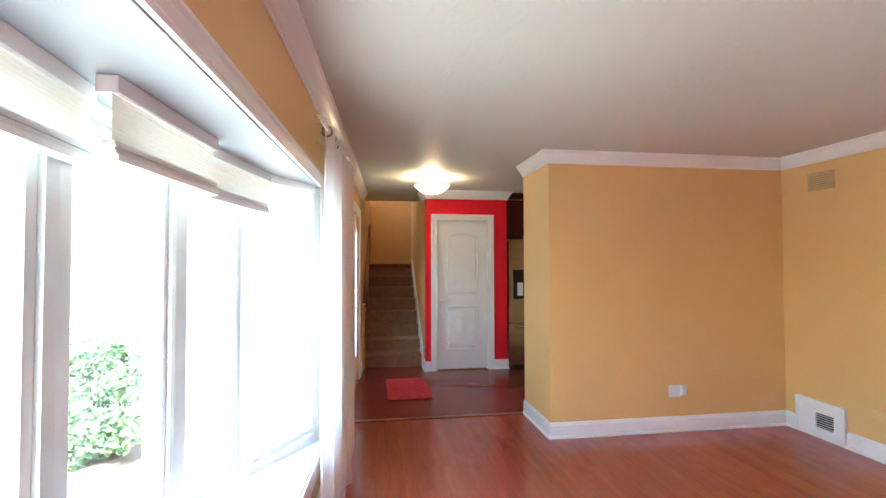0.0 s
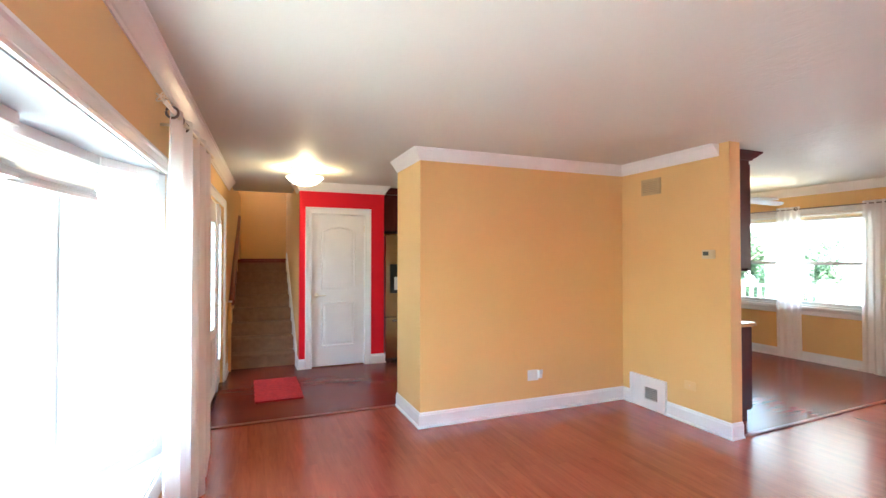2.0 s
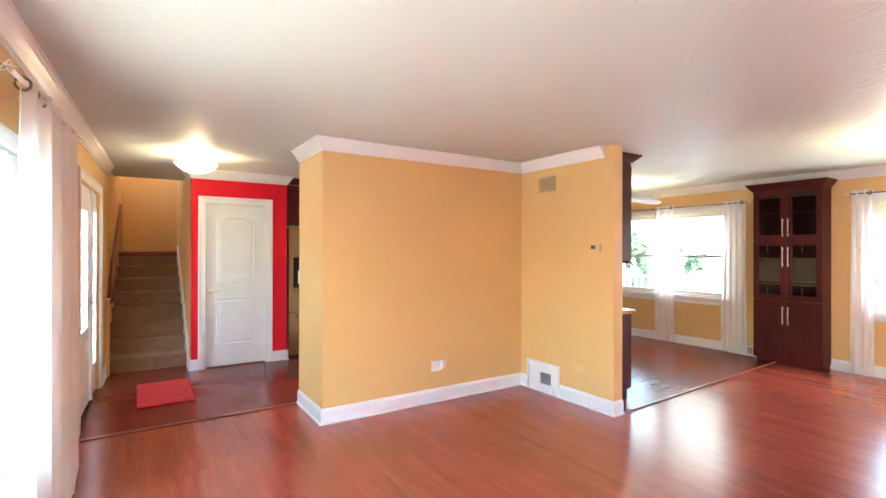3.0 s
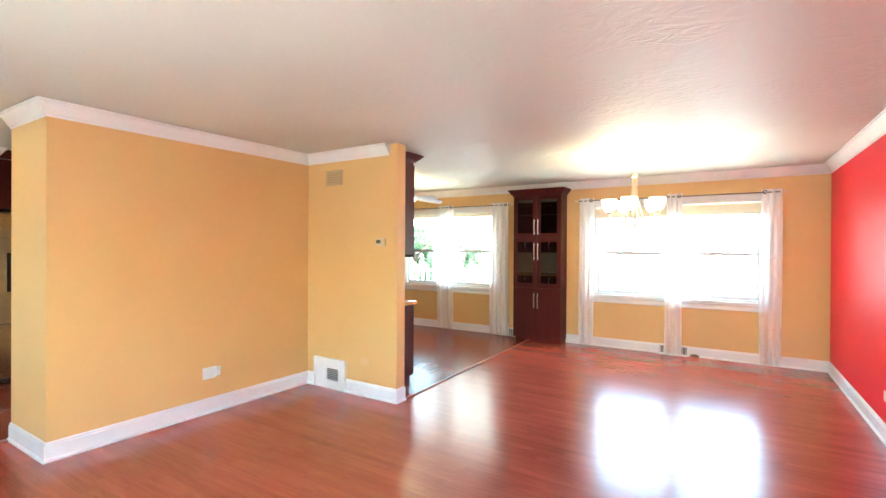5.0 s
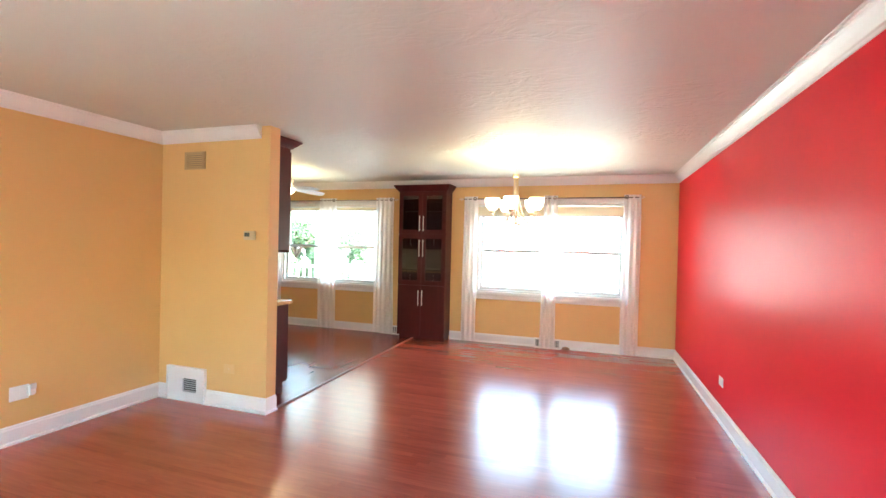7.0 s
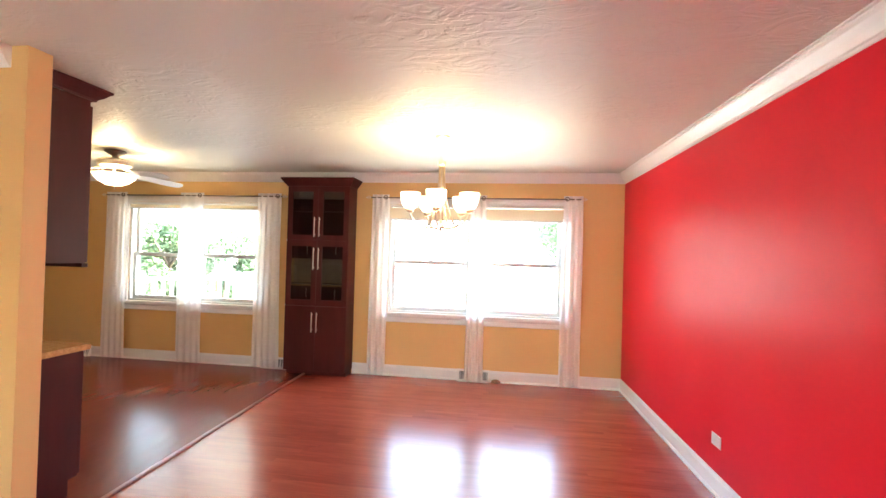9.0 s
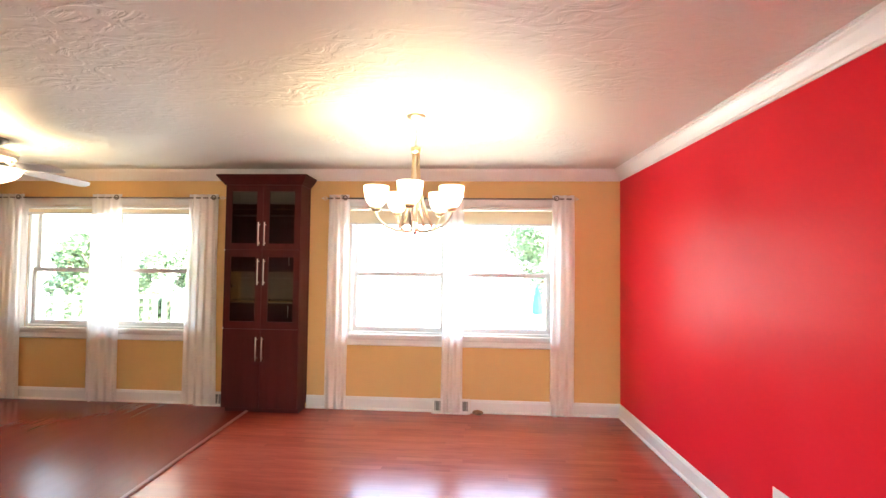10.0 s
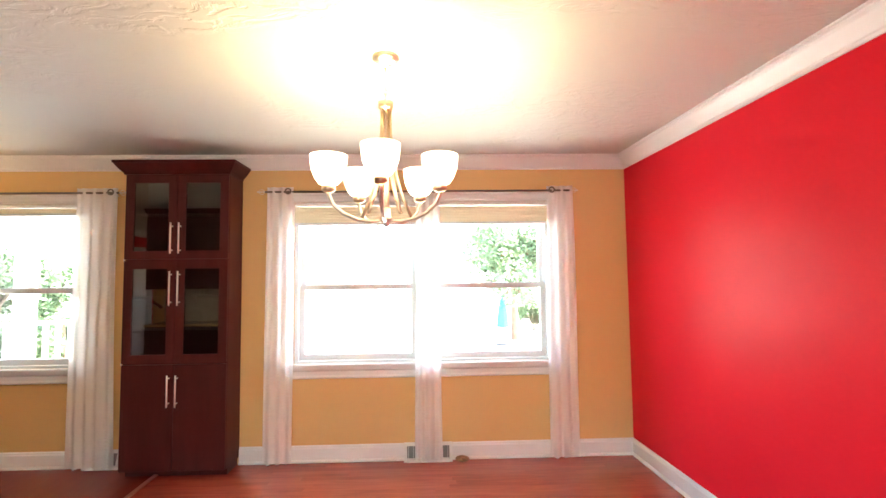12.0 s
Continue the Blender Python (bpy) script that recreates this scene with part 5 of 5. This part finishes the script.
def railing(x0, y0, x1, y1, z, label, n, h=1.03):
    t = thing("deck_railing", (x0 + x1) / 2, (y0 + y1) / 2, z, label, "railing", "deck railings")
    for k in range(3):
        u = k / 2
        px, py = x0 + (x1 - x0) * u, y0 + (y1 - y0) * u
        part("post", soften(boxes((px - 0.05, py - 0.05, z, px + 0.05, py + 0.05, z + h + 0.08)), 0.006), VINYL, t)
        part("post_cap", lathe(bmesh.new(), [(0.075, 0), (0.075, 0.015), (0.04, 0.04), (0.003, 0.055)], px, py, z + h + 0.081, 4), VINYL, t)
    d = Vector((x1 - x0, y1 - y0, 0)).normalized()
    nn = Vector((-d.y, d.x, 0)) * 0.03
    for za, zb in ((0.10, 0.15), (h - 0.06, h)):
        a, b = Vector((x0, y0, z)) + d * 0.051, Vector((x1, y1, z)) - d * 0.051
        bm = bmesh.new()
        v = [bm.verts.new(p + s * nn + Vector((0, 0, w))) for w in (za, zb) for p, s in ((a, -1), (b, -1), (b, 1), (a, 1))]
        for f in ((3, 2, 1, 0), (4, 5, 6, 7), (0, 1, 5, 4), (1, 2, 6, 5), (2, 3, 7, 6), (3, 0, 4, 7)):
            bm.faces.new([v[q] for q in f])
        part("rail", bm, VINYL, t)
    for i in range(n):
        u = (i + 0.5) / n
        if abs(u - 0.5) < 0.03:
            continue
        px, py = x0 + (x1 - x0) * u, y0 + (y1 - y0) * u
        part("baluster", boxes((px - 0.026, py - 0.026, z + 0.151, px + 0.026, py + 0.026, z + h - 0.061)), VINYL, t)


railing(13.05, 3.2, 13.05, 6.35, -0.175, "white vinyl deck railing with square balusters", 24)
railing(13.05, 6.5, 10.8, 9.3, -0.175, "white vinyl deck railing with square balusters", 24)
tree(20.0, -1.75, 3.7, 1.6, 22, "leafy pale green tree across the yard")
tree(15.8, 10.4, 2.7, 1.0, 24, "leafy green tree beyond the deck rail")
for k, (x, y, h, r, lab) in enumerate(((15.2, 8.4, 2.6, 0.95, "tall dense green hedge shrub behind the deck"), (14.8, 10.1, 1.45, 0.8, "low green garden shrub beyond the deck"), (22.5, -2.9, 1.5, 0.8, "low green garden shrub across the yard"), (15.4, 9.0, 1.3, 0.6, "low green garden shrub behind the rail"))):
    shrub(x, y, h, r, 40 + k, lab, 12000, 0.055)
UX, UY = 19.0, -1.2
umb = thing("garden_umbrella", UX, UY, GZ, "closed teal garden umbrella in the yard", "umbrella")
part("pole", tube(bmesh.new(), [(UX, UY, GZ), (UX, UY, 1.05)], 0.02, 8), WHITEPL, umb, "white pole", True)
part("canopy", lathe(bmesh.new(), [(0.03, 0.0), (0.19, 0.03), (0.17, 0.3), (0.12, 0.6), (0.05, 0.9), (0.01, 1.0)], UX, UY, -0.02, 10), varied("teal_canvas", (0.008, 0.075, 0.07), (0.012, 0.10, 0.09), 0.8, 8.0), umb, "folded teal canvas")
part("base", lathe(bmesh.new(), [(0.02, 0.06), (0.22, 0.05), (0.24, 0.0)], UX, UY, GZ, 20), BLACK, umb)
porch = thing("porch_roof", 11.2, 5.5, GZ, "white flat porch roof over the deck on square columns", "porch roof")
part("roof", boxes((XF + 0.18, 3.1, 2.36, 13.3, 7.75, 2.46)), VINYL, porch)
part("beam", boxes((13.06, 3.1, 1.90, 13.22, 7.75, 2.359)), VINYL, porch)
for y in (3.15, 7.45):
    part("column", soften(boxes((13.06, y, -0.174, 13.24, y + 0.27, 1.899)), 0.01), VINYL, porch)
tab = thing("garden_table", 18.5, 0.3, GZ, "round pale garden table in the yard", "table")
part("tabletop", lathe(bmesh.new(), [(0.003, 0.73), (0.55, 0.73), (0.56, 0.715), (0.55, 0.70), (0.003, 0.70)], 18.5, 0.3, GZ, 28), VINYL, tab)
for k in range(4):
    a = k * math.pi / 2 + 0.5
    part("leg", tube(bmesh.new(), [(18.5 + 0.42 * math.cos(a), 0.3 + 0.42 * math.sin(a), GZ), (18.5 + 0.3 * math.cos(a), 0.3 + 0.3 * math.sin(a), GZ + 0.70)], 0.02, 8), VINYL, tab)


def house(x, y0, y1, h, label):
    t = thing("neighbour_house", x + 3, (y0 + y1) / 2, GZ, label, "house")
    siding = varied("pale_siding", (0.62, 0.62, 0.58), (0.68, 0.68, 0.64), 0.7, 0.8)
    part("wall", boxes((x, y0, GZ, x + 6, y1, h)), siding, t)
    for i in range(14):
        part("siding_board", boxes((x - 0.03, y0, GZ + 0.22 * i, x - 0.002, y1, GZ + 0.22 * i + 0.2)), siding, t)
    bm = bmesh.new()
    a, b, e = y0 - 0.5, y1 + 0.5, 0.5
    v = [bm.verts.new(p) for p in ((x - e, a, h), (x + 6 + e, a, h), (x + 3, a, h + 1.8), (x - e, b, h), (x + 6 + e, b, h), (x + 3, b, h + 1.8))]
    for f in ((0, 2, 1), (3, 4, 5), (0, 3, 5, 2), (1, 2, 5, 4), (0, 1, 4, 3)):
        bm.faces.new([v[q] for q in f])
    part("roof", bm, varied("grey_shingles", (0.22, 0.21, 0.20), (0.30, 0.29, 0.28), 0.9, 6.0), t, "pale grey roof")
    for yy in (y0 + 1.2, y0 + 3.4):
        w = part("window", boxes((x - 0.06, yy, 0.5, x - 0.031, yy + 1.0, 1.7)), TRIM, t)
        part("pane", boxes((x - 0.066, yy + 0.07, 0.57, x - 0.061, yy + 0.93, 1.63)), BLACK, w, "dark window pane")


house(24.0, 5.0, 12.0, 2.4, "pale single-storey neighbour house with grey roof")
house(27.0, -9.0, -1.5, 2.4, "pale single-storey neighbour house behind the yard")


# ---- floor boards ----
def board_mesh(name, L, w, mat, along_y, h=0.02, b=0.0003):
    bm = bmesh.new()
    sx, sy = (w, L) if along_y else (L, w)
    g = 0.00002
    lo = [(g, g), (sx - g, g), (sx - g, sy - g), (g, sy - g)]
    hi = [(g + b, g + b), (sx - g - b, g + b), (sx - g - b, sy - g - b), (g + b, sy - g - b)]
    v0 = [bm.verts.new((p[0], p[1], -h)) for p in lo]
    v1 = [bm.verts.new((p[0], p[1], -b)) for p in lo]
    v2 = [bm.verts.new((p[0], p[1], 0)) for p in hi]
    bm.faces.new(v2)
    for r, s in ((v0, v1), (v1, v2)):
        for i in range(4):
            bm.faces.new((r[i], r[(i + 1) % 4], s[(i + 1) % 4], s[i]))
    return mesh_of(name, bm, mat)


def lay(parent, regions, w, lengths, mat, along_y, near, bevel, seed):
    """Boards in staggered courses over plan rectangles; those in the near stretch are parts, the rest one mesh."""
    rnd = random.Random(seed)
    pool = {L: board_mesh("floor_board", L, w, mat, along_y, b=bevel) for L in lengths}
    rest_v, rest_f, count = [], [], 0
    for x0, y0, x1, y1 in regions:
        a0, a1, c0, c1 = (y0, y1, x0, x1) if along_y else (x0, x1, y0, y1)
        c = c0
        while c < c1 - 0.004:
            width = min(w, c1 - c)
            a = a0
            first = True
            while a < a1 - 0.01:
                L = rnd.choice(lengths)
                if first:
                    L = L * rnd.uniform(0.3, 1.0)
                end = min(a + L, a1)
                if a1 - end < 0.12:
                    end = a1
                px, py = (c, a) if along_y else (a, c)
                whole = abs(end - a - L) < 1e-6 and not first and width == w
                if whole and count < 300 and near[0] < px < near[2] and near[1] < py < near[3]:
                    ob = new("floor_board", pool[L])
                    ob.location = (px, py, 0)
                    ob.parent = parent
                    count += 1
                else:
                    g, b = 0.00002, bevel
                    ex, ey = (c + width, end) if along_y else (end, c + width)
                    k = len(rest_v)
                    for q, z in ((g, -0.02), (g, -b), (g + b, 0)):
                        rest_v += [(px + q, py + q, z), (ex - q, py + q, z), (ex - q, ey - q, z), (px + q, ey - q, z)]
                    rest_f.append((k + 8, k + 9, k + 10, k + 11))
                    for m in (0, 4):
                        for i in range(4):
                            rest_f.append((k + m + i, k + m + (i + 1) % 4, k + m + 4 + (i + 1) % 4, k + m + 4 + i))
                a, first = end, False
            c += w
    me = bpy.data.meshes.new("floor_boards")
    me.from_pydata(rest_v, [], rest_f)
    me.materials.append(mat)
    ob = new("floor_boards", me)
    ob.parent = parent
    ob["kind"] = "stuff"


oak = new("floor_living")
tagged(oak, "glossy red-brown oak strip floor", "floor", kind="structure")
lay(oak, [(XL - 0.30, YR - 0.23, PX1, HY - 0.05), (PX1, YR - 0.11, XF, PE + 0.20)], 0.0572, (0.5, 0.75, 1.0, 1.3), OAK, True, (3.6, -0.6, 9.0, 2.6), 0.0001, 3)
hall = new("floor_hall")
tagged(hall, "dark brown plank floor", "floor", kind="structure")
lay(hall, [(XL - 0.10, HY - 0.05, PX1 + 0.12, NY)], 0.127, (0.6, 0.9, 1.2), DARKOAK, False, (1.4, 4.6, 3.6, 7.0), 0.0005, 8)
kitchen = new("floor_kitchen")
tagged(kitchen, "dark brown plank floor", "floor", kind="structure")
kitchen.matrix_world = KITCHEN
lay(kitchen, [(0.0, 0.0, 3.75, NY - PE)], 0.127, (0.6, 0.9, 1.2), DARKOAK, False, (0.0, 0.0, 3.75, 3.0), 0.0005, 9)
